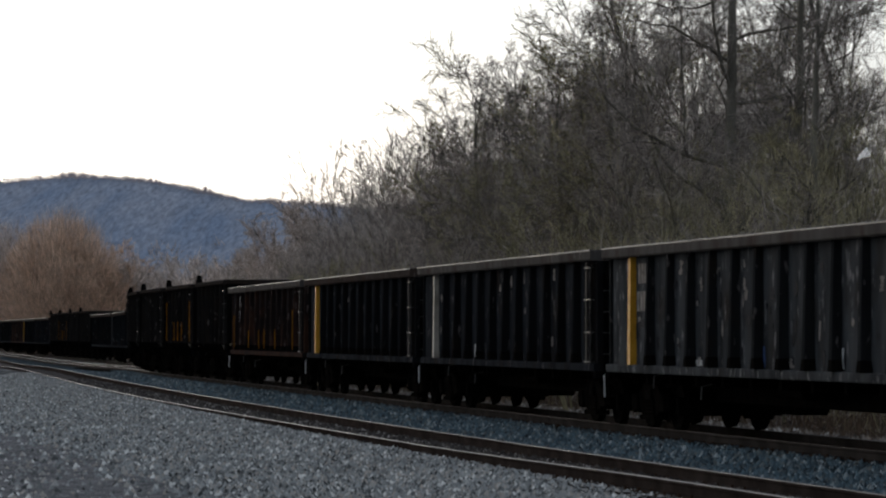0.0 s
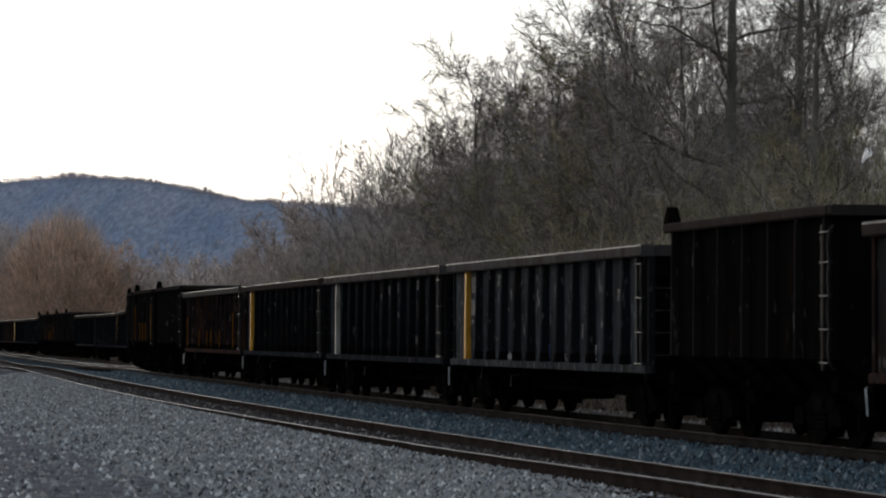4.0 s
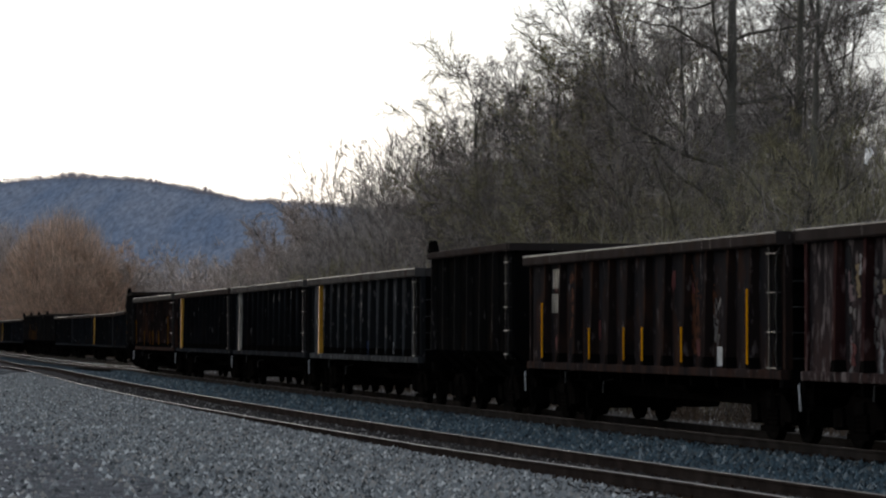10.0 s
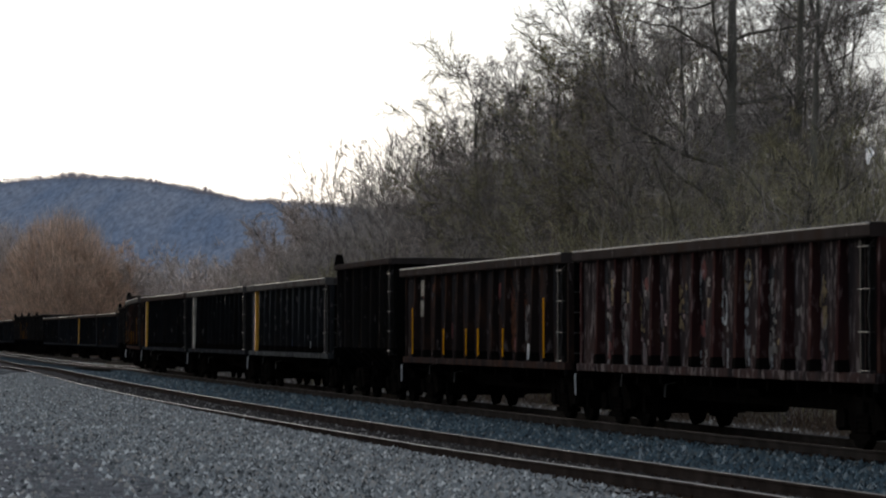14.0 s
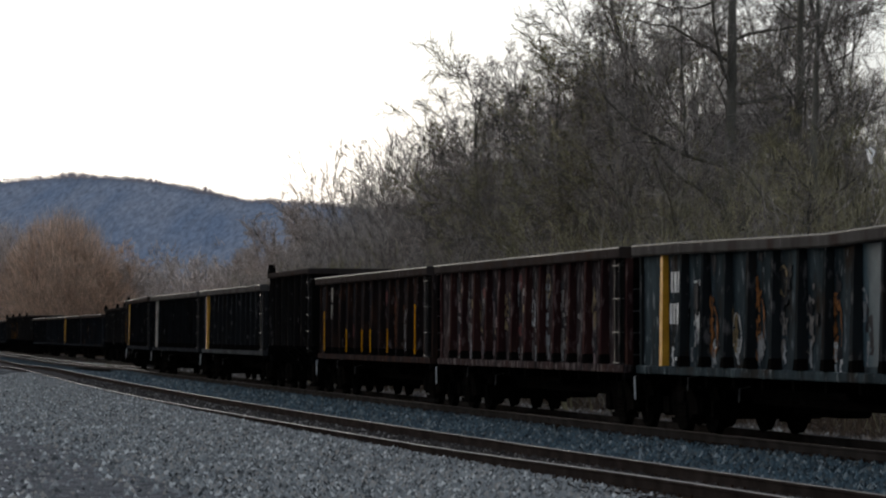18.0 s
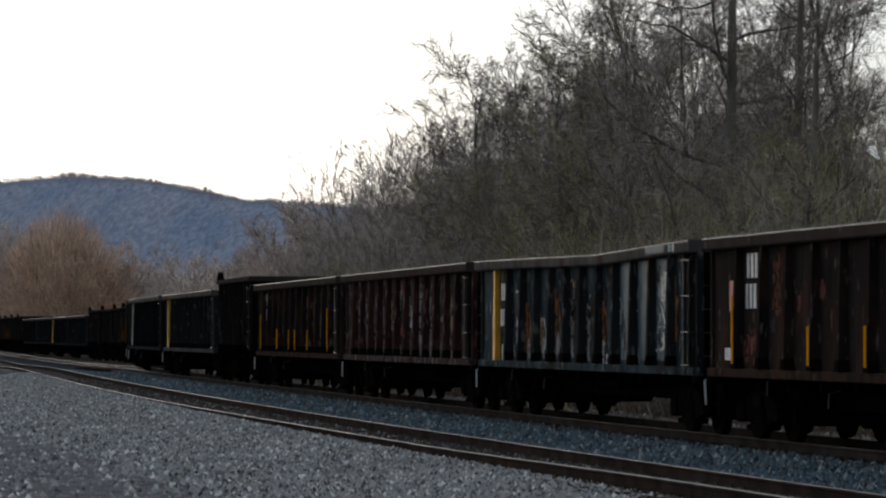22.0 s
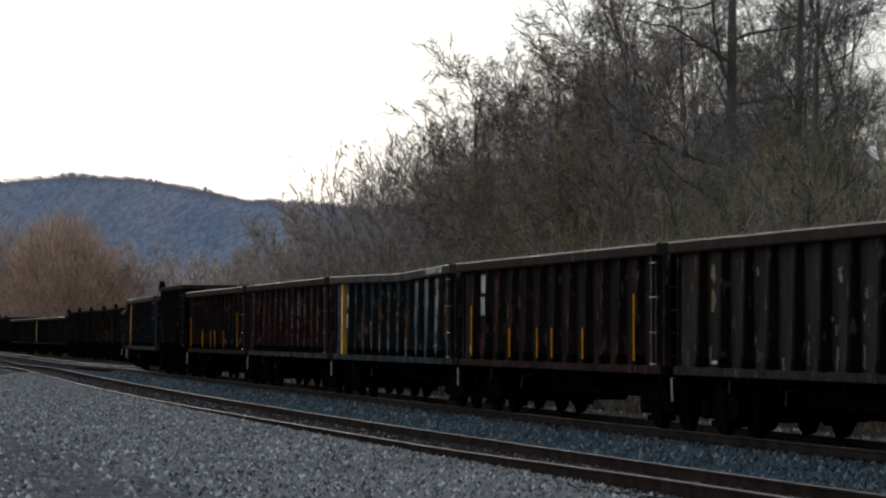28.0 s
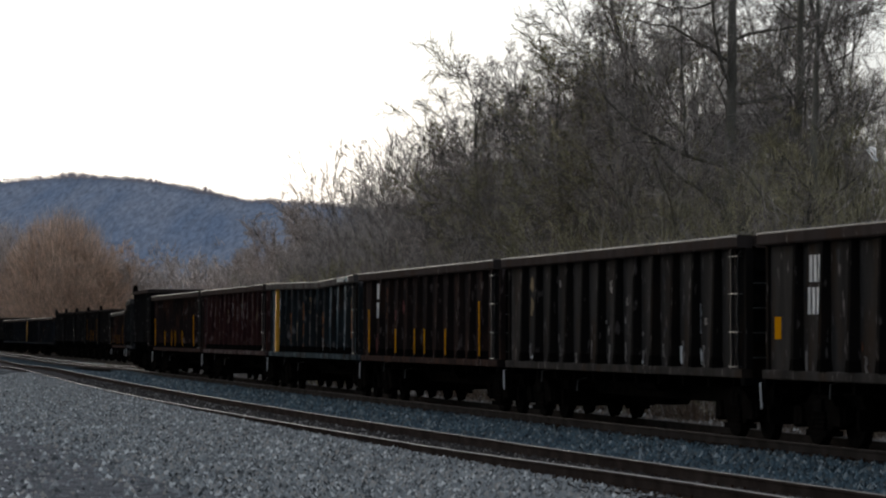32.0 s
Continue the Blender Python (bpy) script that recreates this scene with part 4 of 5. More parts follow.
def tall_car(s_front, label, chord="dark", strips=False, near=True, seed=0):
    """A short, tall soot-black hopper car with thin side stakes that bend in at the foot."""
    half, yw, top, zc = 4.25, 1.36, 3.65, 3.49
    P, C = PAINT["soot"], CHORD[chord]
    car = tagged(new("hopper_car"), label, "freight car", group="cars of the freight train")
    CARS.append((car, s_front - half, half, 2.65))
    ring = [(-0.75, 0.78), (-yw, 1.35), (-yw, zc), (-yw + 0.03, zc), (-yw + 0.03, 1.37), (-0.74, 0.82), (0.74, 0.82), (yw - 0.03, 1.37), (yw - 0.03, zc), (yw, zc), (yw, 1.35), (0.75, 0.78)]
    part("body_shell", cached("hopper_shell", lambda: Shape().sweep([(-half, ring), (half, ring)]), P), P, car)
    for sg in (1, -1):
        part("end_wall", cached(("hopper_end", sg), lambda: Shape().box(*sorted((sg * (half - 0.04), sg * (half + 0.006))), -yw + 0.031, yw - 0.031, 1.38, zc), P), P, car)
        part("end_chord", cached(("hopper_end_chord", sg), lambda: Shape().box(*sorted((sg * (half - 0.06), sg * (half + 0.12))), -yw - 0.15, yw + 0.15, zc, top - 0.003, 0.03), C), C, car)
        part("top_chord", cached(("hopper_chord", sg), lambda: Shape().box(-half + 0.06, half - 0.06, *sorted((sg * (yw - 0.08), sg * (yw + 0.17))), zc, top, 0.03), C), C, car, "weathered top chord")
        part("end_sill", cached(("hopper_sill", sg), lambda: Shape().box(*sorted((sg * (half - 0.2), sg * (half + 0.08))), -1.4, 1.4, 0.86, 1.06), P), P, car)
        for k in range(7):
            x = half - 0.3 - (2 * half - 0.6) * k / 6
            ob = part("side_stake", cached(("hopper_stake", sg), lambda: rib_shape(1.36, zc, 0.11, 0.10, 0.14, 0.12, sg * (yw - 0.004)), PAINT["soot_stake"]), PAINT["soot_stake"], car)
            ob.location = (x, 0, 0)
            foot = [(yw - 0.004, 1.355), (yw + 0.135, 1.355), (0.86, 0.80), (0.78, 0.80)]
            fo = part("stake_foot", cached(("hopper_foot", sg), lambda: Shape().sweep([(-0.05, [(sg * a, b) for a, b in foot]), (0.05, [(sg * a, b) for a, b in foot])]), P), P, car)
            fo.location = (x, 0, 0)
            if strips and k in (0, 2, 3, 4, 6):
                part("reflective_strip", Shape().box(x - 0.05, x + 0.05, *sorted((sg * (yw + 0.137), sg * (yw + 0.147))), 1.45, 3.0 if k in (0, 6) else 2.2), M_DULL, car, "dull orange reflective strip")
        side = -sg
        if near:
            add_ladder(car, *sorted((sg * (half - 0.45), sg * (half - 0.05))), side * (yw + 0.1), [1.3, 1.8, 2.3, 2.8, 3.25], side)
        if sg > 0:
            lug = Shape().column([(half - 0.14, yw - 0.12), (half + 0.11, yw - 0.12), (half + 0.11, yw + 0.15), (half - 0.14, yw + 0.15)], top - 0.004, top + 0.29, [(half - 0.10, yw - 0.06), (half + 0.05, yw - 0.06), (half + 0.05, yw + 0.10), (half - 0.10, yw + 0.10)])
            part("corner_lug", lug, P, car, "tapered black corner lug")
        for sd in (1, -1):
            x = sg * (half - 0.25)
            part("sill_step", cached(("hopper_step", sg, sd), lambda: Shape().tube([(x - 0.2, sd * 1.38, 1.0), (x - 0.2, sd * 1.42, 0.58), (x + 0.2, sd * 1.42, 0.58), (x + 0.2, sd * 1.38, 1.0)], 0.02, 5), M_IRON), M_IRON, car)
    part("centre_sill", cached("hopper_centre_sill", lambda: Shape().box(-half + 0.1, half - 0.1, -0.24, 0.24, 0.6, 0.84, 0.02), M_IRON), M_IRON, car)
    add_couplers(car, half)
    add_truck(car, 2.65, near)
    add_truck(car, -2.65, near)
    return car


LOW_STRIPS = ((0, 1.25, 2.35), (3, 1.25, 1.85), (5, 1.25, 1.85), (6, 1.25, 1.85), (8, 1.25, 1.85), (11, 1.25, 2.45))
# far ahead, past the bend in the line
for s, paint, chord, post in ((349.0, "black", "brown", None), (331.5, "navy", "brown", None), (314.0, "rust", "brown", None), (296.5, "navy", "pale", {0: "yellow"}), (279.0, "black", "brown", None)):
    gondola(s, paint, chord, "dark weathered open-top gondola car", post=post, near=False, seed=int(s))
for s in (261.4, 251.3, 241.2, 231.1):
    tall_car(s, "short tall black hopper car with yellow reflective strips", strips=s == 251.3, near=False)
gondola(220.8, "navy", "brown", "blue-black open-top gondola car with pale marks", near=False, marks=(1.2, 2.7, 0.4, 0.5, M_WHITE), seed=21)
gondola(203.2, "black", "brown", "dark weathered open-top gondola car", near=False, seed=22)
gondola(185.9, "navy", "brown", "blue-black gondola car with a yellow side stake", post={0: "yellow"}, near=False, seed=23)
gondola(168.0, "black", "brown", "dark weathered open-top gondola car", near=False, seed=24)
for s in (149.2, 138.9, 128.6, 118.3, 108.0):
    tall_car(s, "short tall soot-black hopper car", strips=s == 118.3)
# the cars that pass close by
gondola(98.0, "rust", "pale", "rust-brown gondola car with yellow reflective strips", strip_paint=M_DULL, strips=LOW_STRIPS, marks=(1.75, 3.0, 0.38, 0.49, M_WHITE), spray=blotches(51, [RED_S], 6, 1.3, 2.6, 0.4), seed=1)
gondola(80.5, "navy", "brown", "blue-black gondola car with a broad yellow stake", post={0: "yellow"}, spray=blotches(52, [DARK_S, DULL_S], 8, 1.25, 2.9, 0.25), seed=2)
gondola(63.0, "navy", "pale", "scuffed blue-black gondola car with a whitish stake", post={0: "white"}, patches=((M_YELLOW, 1.0, 1.2, 0.3, 0.3), (M_WHITE, 5.6, 1.2, 0.12, 0.3), (M_YELLOW, 8.6, 1.2, 0.2, 0.14), (M_YELLOW, 14.6, 1.3, 0.2, 0.55)), spray=blotches(53, [DULL_S, DARK_S, DARK_S], 22, 1.25, 2.95, 0.26), seed=3)
gondola(45.55, "slate", "pale", "blue-grey gondola car with a broad yellow stake", post={0: "yellow"}, marks=(1.78, 3.0, 0.36, 0.5, DULL_S), patches=((M_BLUE, 8.75, 1.19, 0.32, 0.35), (M_WHITE, 12.35, 1.22, 0.42, 0.30), (M_WHITE, 5.3, 1.19, 0.4, 0.1)), spray=blotches(54, [DARK_S, DARK_S, DULL_S], 60, 1.25, 3.0, 0.24), seed=4)
tall_car(27.6, "short tall soot-black hopper car with a dark top chord", "brown", seed=5)
gondola(17.55, "rust", "brown", "rust-streaked gondola car with yellow reflective strips", strips=LOW_STRIPS, marks=(1.75, 3.02, 0.38, 0.49, M_IVORY), patches=((M_WHITE, 12.9, 1.2, 0.28, 0.32),), spray=(blotches(56, [RED_S], 6, 1.3, 2.8, 0.4) + [("smear", RUST_S, 3.4, 2.3, 0.5, 1.2), ("smear", RUST_S, 11.5, 2.2, 0.5, 1.4), ("smear", RUST_S, 11.75, 2.0, 0.4, 1.2), ("stroke", RUST_S, 11.6, 1.9, 0.3, 1.0), ("smear", DULL_S, 12.9, 1.9, 0.4, 0.8), ("smear", RUST_S, 12.7, 2.3, 0.3, 0.6)]), seed=6)
gondola(0.05, "maroon", "brown", "dark maroon gondola car with red-brown stakes and faded sprayed paint", spray=(blotches(57, [DARK_S, DARK_S, RED_S], 16, 1.4, 3.0, 0.5) + blotches(58, [DULL_S, DULL_S, ROSE_S, TAN_S], 44, 1.4, 2.8, 0.2) + feet(59, [GREY_S, ROSE_S, GREY_S]) + feet(66, [ROSE_S, DULL_S]) + [("smear", GREY_S, 7.7, 2.55, 0.3, 0.6), ("loop", PALE_S, 9.15, 2.15, 0.3, 0.55), ("smear", TAN_S, 6.6, 2.2, 0.4, 0.8), ("loop", ROSE_S, 5.2, 2.3, 0.5, 0.7), ("smear", TAN_S, 4.0, 2.2, 0.4, 0.8), ("smear", ROSE_S, 8.9, 2.0, 0.5, 1.2), ("smear", GREY_S, 10.3, 2.1, 0.4, 1.2), ("loop", TAN_S, 10.4, 2.7, 0.4, 0.5), ("smear", DULL_S, 11.6, 2.0, 0.5, 1.2), ("smear", TAN_S, 14.1, 2.2, 0.3, 0.7), ("smear", DULL_S, 2.9, 2.1, 0.5, 1.2), ("stroke", TAN_S, 2.2, 2.5, 0.2, 0.5), ("thin", GREY_S, 2.3, 2.75, 0.1, 0.3), ("thin", GREY_S, 6.4, 2.0, 0.08, 0.3)]), seed=7)
gondola(-17.4, "teal", "pale", "grey-green gondola car with a yellow stake and sprayed paint", post={0: "yellow"}, marks=(1.78, 2.81, 0.36, 0.55, M_WHITE), spray=([("panel", BLUE_S, 2.16 + 1.228 * k, 2.15, 1.0, 1.78) for k in (8, 9, 10)] + blotches(63, [DARK_S], 24, 1.4, 3.0, 0.45) + feet(67, [GREY_S, PALE_S])
    + [("loop", ORANGE_S, 4.30, 1.75, 0.5, 0.8), ("smear", ORANGE_S, 4.2, 1.9, 0.2, 0.9), ("smear", PALE_S, 4.35, 1.4, 0.3, 0.35), ("loop", PALE_S, 5.55, 1.72, 0.45, 0.75), ("smear", TAN_S, 5.5, 1.8, 0.3, 0.7), ("loop", ORANGE_S, 6.75, 1.95, 0.5, 0.8), ("smear", ORANGE_S, 6.65, 2.0, 0.25, 1.3), ("smear", GREY_S, 6.8, 1.5, 0.4, 0.4), ("loop", TAN_S, 7.9, 2.55, 0.4, 0.5), ("smear", DULL_S, 7.95, 1.75, 0.4, 0.7), ("loop", DULL_S, 9.1, 1.75, 0.4, 0.6), ("smear", DULL_S, 9.2, 2.0, 0.3, 0.9), ("loop", ORANGE_S, 10.35, 1.8, 0.45, 0.9), ("smear", ORANGE_S, 10.3, 1.9, 0.25, 1.0), ("smear", PALE_S, 10.3, 1.35, 0.3, 0.4), ("smear", GREY_S, 3.4, 1.75, 0.4, 0.5), ("smear", PALE_S, 3.45, 1.95, 0.3, 0.25)]
    + [("panel", PALE_S, 3.29, 2.62, 0.22, 0.05), ("panel", PALE_S, 3.49, 2.60, 0.08, 0.09), ("panel", GREY_S, 2.74, 2.2, 0.3, 0.05), ("panel", GREY_S, 2.74, 2.05, 0.3, 0.05), ("blot", PALE_S, 3.84, 1.27, 0.14, 0.3), ("thin", PALE_S, 10.19, 1.3, 0.06, 0.3), ("thin", GREY_S, 11.54, 2.05, 0.1, 0.3), ("panel", PALE_S, 2.3, 1.3, 0.5, 0.06), ("panel", GREY_S, 6.24, 1.25, 0.2, 0.05)]
    + [("loop", PALE_S, 12.72, 2.30, 0.42, 0.30), ("smear", PALE_S, 12.6, 2.5, 0.25, 0.3), ("loop", GREY_S, 11.5, 2.15, 0.3, 0.5)]
    + [("panel", GREY_S, 13.64, z, 0.3, 0.05) for z in (2.5, 2.3, 2.0, 1.8)] + [("panel", PALE_S, 13.74, 1.44, 0.6, 0.05)]
    + [("panel", PALE_S, 14.06, 2.1, 0.05, 0.55), ("panel", PALE_S, 14.29, 2.40, 0.5, 0.05), ("panel", PALE_S, 14.29, 1.85, 0.5, 0.05), ("panel", PALE_S, 14.32, 2.35, 0.12, 0.8)] + [("smear", PALE_S, 14.45, 2.15, 0.35, 1.3), ("loop", PALE_S, 14.3, 1.75, 0.5, 0.7), ("panel", PALE_S, 14.62, 2.1, 0.16, 1.3), ("smear", BLUE_S, 14.35, 1.9, 0.3, 0.9)] + scrawl(82, GREY_S, 14.14, 1.5, 2.6) + scrawl(83, TAN_S, 15.12, 1.5, 2.8) + scrawl(84, ORANGE_S, 15.20, 1.6, 2.5)), seed=8, dents=0.03, sag=0.10, chord_marks=((CYAN_S, 15.35, 0.16), (BLUE_S, 13.9, 1.2), (PALE_S, 15.6, 0.10)))
gondola(-34.75, "brown", "brown", "dark brown gondola car with yellow reflective strips", strips=LOW_STRIPS, marks=(1.78, 3.03, 0.40, 0.49, M_WHITE), patches=((M_PINK, 0.9, 2.1, 0.45, 0.5), (M_WHITE, 0.65, 1.3, 0.3, 0.2)), spray=(blotches(60, [RED_S, DARK_S], 8, 1.3, 2.8, 0.4) + [("smear", RUST_S, 3.3, 2.5, 0.5, 1.0), ("smear", RUST_S, 2.2, 1.5, 0.4, 0.6), ("smear", DULL_S, 13.6, 2.0, 0.35, 0.7), ("stroke", PALE_S, 8.6, 1.4, 0.12, 0.5)]), seed=9)
gondola(-52.1, "grey", "brown", "sooty grey gondola car", patches=((M_WHITE, 12.6, 1.22, 0.28, 0.3),), spray=(blotches(61, [DARK_S, DULL_S], 14, 1.25, 2.9, 0.2) + feet(64, [DULL_S]) + [("blot", TAN_S, 1.95, 2.75, 0.3, 0.4), ("blot", TAN_S, 1.95, 2.3, 0.3, 0.45), ("stroke", GREY_S, 13.9, 2.0, 0.2, 0.5), ("blot", PALE_S, 13.95, 1.35, 0.2, 0.3), ("blot", PALE_S, 2.0, 1.25, 0.5, 0.08), ("blot", PALE_S, 10.2, 1.22, 0.5, 0.08)]), seed=10)
gondola(-69.7, "grey", "brown", "sooty grey gondola car with white lettering", marks=(1.88, 2.93, 0.41, 0.49, M_WHITE), patches=((M_REFLECT, 0.3, 1.65, 0.3, 0.35),), spray=blotches(62, [DARK_S, DULL_S, RUST_S], 14, 1.25, 2.9, 0.2) + feet(65, [DULL_S]), seed=11)


# ---- bare woods ----
def branches(rng, levels, h, r0, base=(0, 0, 0), lean=(0, 0, 1), up=0.12, limb=0.5, sway=0.045):
    """Segments (p, q, rp, rq, level) of one bare tree; levels: (segments, children, length share, angle, start) each."""
    out = []

    def grow(p, d, length, r, level):
        segs, kids, share, angle, start = levels[level]
        pts, rad = [p], [r]
        step = length / segs
        wob = (sway, 0.2, 0.24, 0.26, 0.3, 0.3)[level]
        for k in range(segs):
            d = (d + Vector((rng.gauss(0, wob), rng.gauss(0, wob), rng.gauss(0, wob) + (up if level else 0.03)))).normalized()
            p = p + d * step
            pts.append(p), rad.append(max(0.0035, r * (1 - 0.78 * (k + 1) / segs)))
        for k in range(segs):
            out.append((pts[k], pts[k + 1], rad[k], rad[k + 1], level))
        if level + 1 < len(levels):
            for j in range(kids):
                u = start + (1 - start) * (j + rng.random()) / kids
                i = min(segs - 1, int(u * segs))
                f = u * segs - i
                q = pts[i].lerp(pts[i + 1], f)
                ax = (pts[i + 1] - pts[i]).normalized()
                side = ax.orthogonal().normalized()
                side.rotate(Matrix.Rotation(rng.random() * 6.283, 3, ax))
                a = angle * rng.uniform(0.7, 1.3)
                nd = ax * math.cos(a) + side * math.sin(a)
                grow(q, nd, length * levels[level + 1][2] * (1.15 - 0.6 * u) * rng.uniform(0.7, 1.2), rad[i] * (limb if level == 0 else 0.58), level + 1)

    grow(Vector(base), Vector(lean).normalized(), h * levels[0][2], r0, 0)
    return out


def tubes(segments, sides):
    """One mesh's vertices and faces of many tapered tubes."""
    p = np.array([tuple(s[0]) for s in segments])
    q = np.array([tuple(s[1]) for s in segments])
    rp, rq = np.array([s[2] for s in segments]), np.array([s[3] for s in segments])
    d = q - p
    d /= np.linalg.norm(d, axis=1)[:, None] + 1e-9
    ref = np.where(np.abs(d[:, 2:3]) < 0.9, np.array([[0, 0, 1.0]]), np.array([[1.0, 0, 0]]))
    a = np.cross(d, ref)
    a /= np.linalg.norm(a, axis=1)[:, None]
    b = np.cross(d, a)
    ang = np.arange(sides) * 2 * np.pi / sides
    ring = a[:, None] * np.cos(ang)[None, :, None] + b[:, None] * np.sin(ang)[None, :, None]
    v = np.concatenate([p[:, None] + ring * rp[:, None, None], q[:, None] + ring * rq[:, None, None]], 1).reshape(-1, 3)
    i = np.arange(sides)
    quad = np.stack([i, (i + 1) % sides, sides + (i + 1) % sides, sides + i], -1)
    f = (quad[None] + 2 * sides * np.arange(len(segments))[:, None, None]).reshape(-1, 4)
    return v, f


BIG = ((12, 17, 0.95, 1.0, 0.2), (9, 10, 0.34, 0.75, 0.12), (5, 7, 0.50, 0.8, 0.12), (2, 5, 0.46, 0.85, 0.08), (1, 0, 0.5, 0.85, 0))
SLIM = ((8, 15, 0.80, 0.85, 0.12), (7, 9, 0.43, 0.75, 0.12), (5, 8, 0.50, 0.85, 0.12), (2, 6, 0.46, 0.9, 0.1), (1, 0, 0.46, 0.9, 0))
CROOKED = ((7, 8, 0.8, 1.0, 0.3), (7, 6, 0.55, 0.7, 0.15), (4, 6, 0.5, 0.7, 0.12), (2, 5, 0.5, 0.8, 0.1), (1, 0, 0.5, 0.8, 0))
OPEN = ((8, 12, 0.72, 0.85, 0.2), (7, 7, 0.50, 0.55, 0.15), (4, 5, 0.50, 0.5, 0.15), (2, 4, 0.5, 0.5, 0.1), (1, 0, 0.6, 0.5, 0))
ROUND = ((6, 14, 0.60, 0.9, 0.10), (5, 8, 0.72, 0.6, 0.15), (3, 6, 0.5, 0.6, 0.1), (1, 10, 0.6, 0.6, 0.05), (1, 0, 0.7, 0.5, 0))
STEM = ((5, 7, 0.9, 0.5, 0.1), (3, 6, 0.5, 0.55, 0.1), (1, 9, 0.5, 0.6, 0.1), (1, 0, 0.6, 0.6, 0))
KINDS = {}


def tree_kind(key, seed, levels, h, r0, twig=1.0, up=0.12, bark=M_BARK, lean=(0, 0, 1), limb=0.5, sway=0.045):
    rng = random.Random(seed)
    segs = branches(rng, levels, h, r0, up=up, lean=lean, limb=limb, sway=sway)
    k = h / sorted(s[1].z for s in segs)[-30]  # so that the crown ends at the height that was asked for
    segs = [(p * k, q * k, a, b, l) for p, q, a, b, l in segs if l < 2 or max(p.z, q.z) * k < 1.02 * h]
    wood = tubes([(p, q, max(a, 0.017 * twig), max(b, 0.015 * twig), l) for p, q, a, b, l in segs if l < 2], 6)
    v1, f1 = tubes([(p, q, max(0.8 * a, 0.012 * twig), max(0.8 * b, 0.0095 * twig), 0) for p, q, a, b, l in segs if l == 2], 3)
    w1, g1 = tubes([(p, q, 0.0088 * twig, 0.007 * twig, 0) for p, q, a, b, l in segs if l == 3], 3)
    v1, f1 = np.concatenate([v1, w1]), np.concatenate([f1, g1 + len(v1)])
    v2, f2 = spikes([s for s in segs if s[4] == 4], 0.007 * twig)
    KINDS[key] = ((("trunk", wood, bark),), (("crown", v1, f1, v2, f2),), {})


def spikes(tips, r):
    """The last twigs: three-sided points."""
    v, f = tubes([(p, q, r, 0.001, 0) for p, q, a, b, l in tips], 3)
    k = 6 * np.arange(len(tips))[:, None, None]
    tri = (np.array([(0, 1, 3), (1, 2, 3), (2, 0, 3)])[None] + k).reshape(-1, 3)
    return v, tri


def mixed_mesh(name, v1, f1, v2, f2, material):
    """Quads and triangles in one mesh."""
    me = bpy.data.meshes.new(name)
    tri = f2 + len(v1)
    me.vertices.add(len(v1) + len(v2)), me.loops.add(f1.size + tri.size), me.polygons.add(len(f1) + len(tri))
    me.vertices.foreach_set("co", np.concatenate([v1, v2]).astype(np.float32).ravel())
    me.loops.foreach_set("vertex_index", np.concatenate([f1.ravel(), tri.ravel()]).astype(np.int32))
    me.polygons.foreach_set("loop_start", np.concatenate([np.arange(0, f1.size, 4), f1.size + np.arange(0, tri.size, 3)]).astype(np.int32))
    me.update(calc_edges=True)
    me.materials.append(material)
    return me


def shrub_kind(key, seed, stems=8):
    """A bush of several stems, each a part with its own twigs."""
    rng = random.Random(seed)
    parts = []
    for k in range(stems):
        a, d = rng.random() * 6.283, 1.1 * rng.random() ** 0.5
        segs = branches(rng, STEM, 4.5 * rng.uniform(0.6, 1.1), 0.035, (d * math.cos(a), d * math.sin(a), -0.1), (0.35 * math.cos(a), 0.35 * math.sin(a), 1), up=0.14)
        v1, f1 = tubes([(p, q, max(a_, 0.010), max(b_, 0.008), 0) for p, q, a_, b_, l in segs if l < 2], 3)
        v2, f2 = spikes([s for s in segs if s[4] >= 2], 0.0075)
        parts.append(("stem", v1, f1, v2, f2))
    KINDS[key] = ((), tuple(parts), {})


for k in range(3):
    tree_kind(("big", k), 140 + k, BIG, 20.0, 0.27, up=0.09, limb=0.36)
for k in range(5):
    tree_kind(("slim", k), 60 + k, SLIM, 14.0, 0.11, up=0.08)
for k in range(2):
    tree_kind(("open", k), 70 + k, OPEN, 13.0, 0.09, up=0.13)
tree_kind(("crooked", 0), 75, CROOKED, 9.0, 0.16, up=0.04, bark=M_BARK_DARK, lean=(0.12, 0, 1), limb=0.72, sway=0.2)
tree_kind(("leaning", 0), 77, CROOKED, 10.5, 0.17, up=0.06, bark=M_BARK_DARK, lean=(-0.36, 0, 1), limb=0.6, sway=0.1)
for k in range(3):
    shrub_kind(("shrub", k), 80 + k)
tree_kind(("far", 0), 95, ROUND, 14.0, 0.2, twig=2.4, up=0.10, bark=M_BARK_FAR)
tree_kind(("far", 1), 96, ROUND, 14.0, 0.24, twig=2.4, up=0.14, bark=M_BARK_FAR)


def plant(name, key, x, y, twigs, scale, turn, label, group):
    wood, fine, made = KINDS[key]
    if twigs.name not in made:
        made[twigs.name] = [(n, array_mesh(n, *w, m)) for n, w, m in wood] + [(n, mixed_mesh(n, v1, f1, v2, f2, twigs)) for n, v1, f1, v2, f2 in fine]
    t = tagged(new(name), label, "shrub" if name == "shrub" else "tree", group=group)
    t.matrix_basis = pose(x, y, float(ground_z(x, y)) - 0.08, 0, 0, turn) @ Matrix.Diagonal((scale, scale, scale, 1))
    for n, me in made[twigs.name]:
        part(n, me, twigs, t)
    return t


def beside(y, off):
    """A place off metres beyond the train's track."""
    return float(np.interp(y, YG, SIDE_X)) + off, y


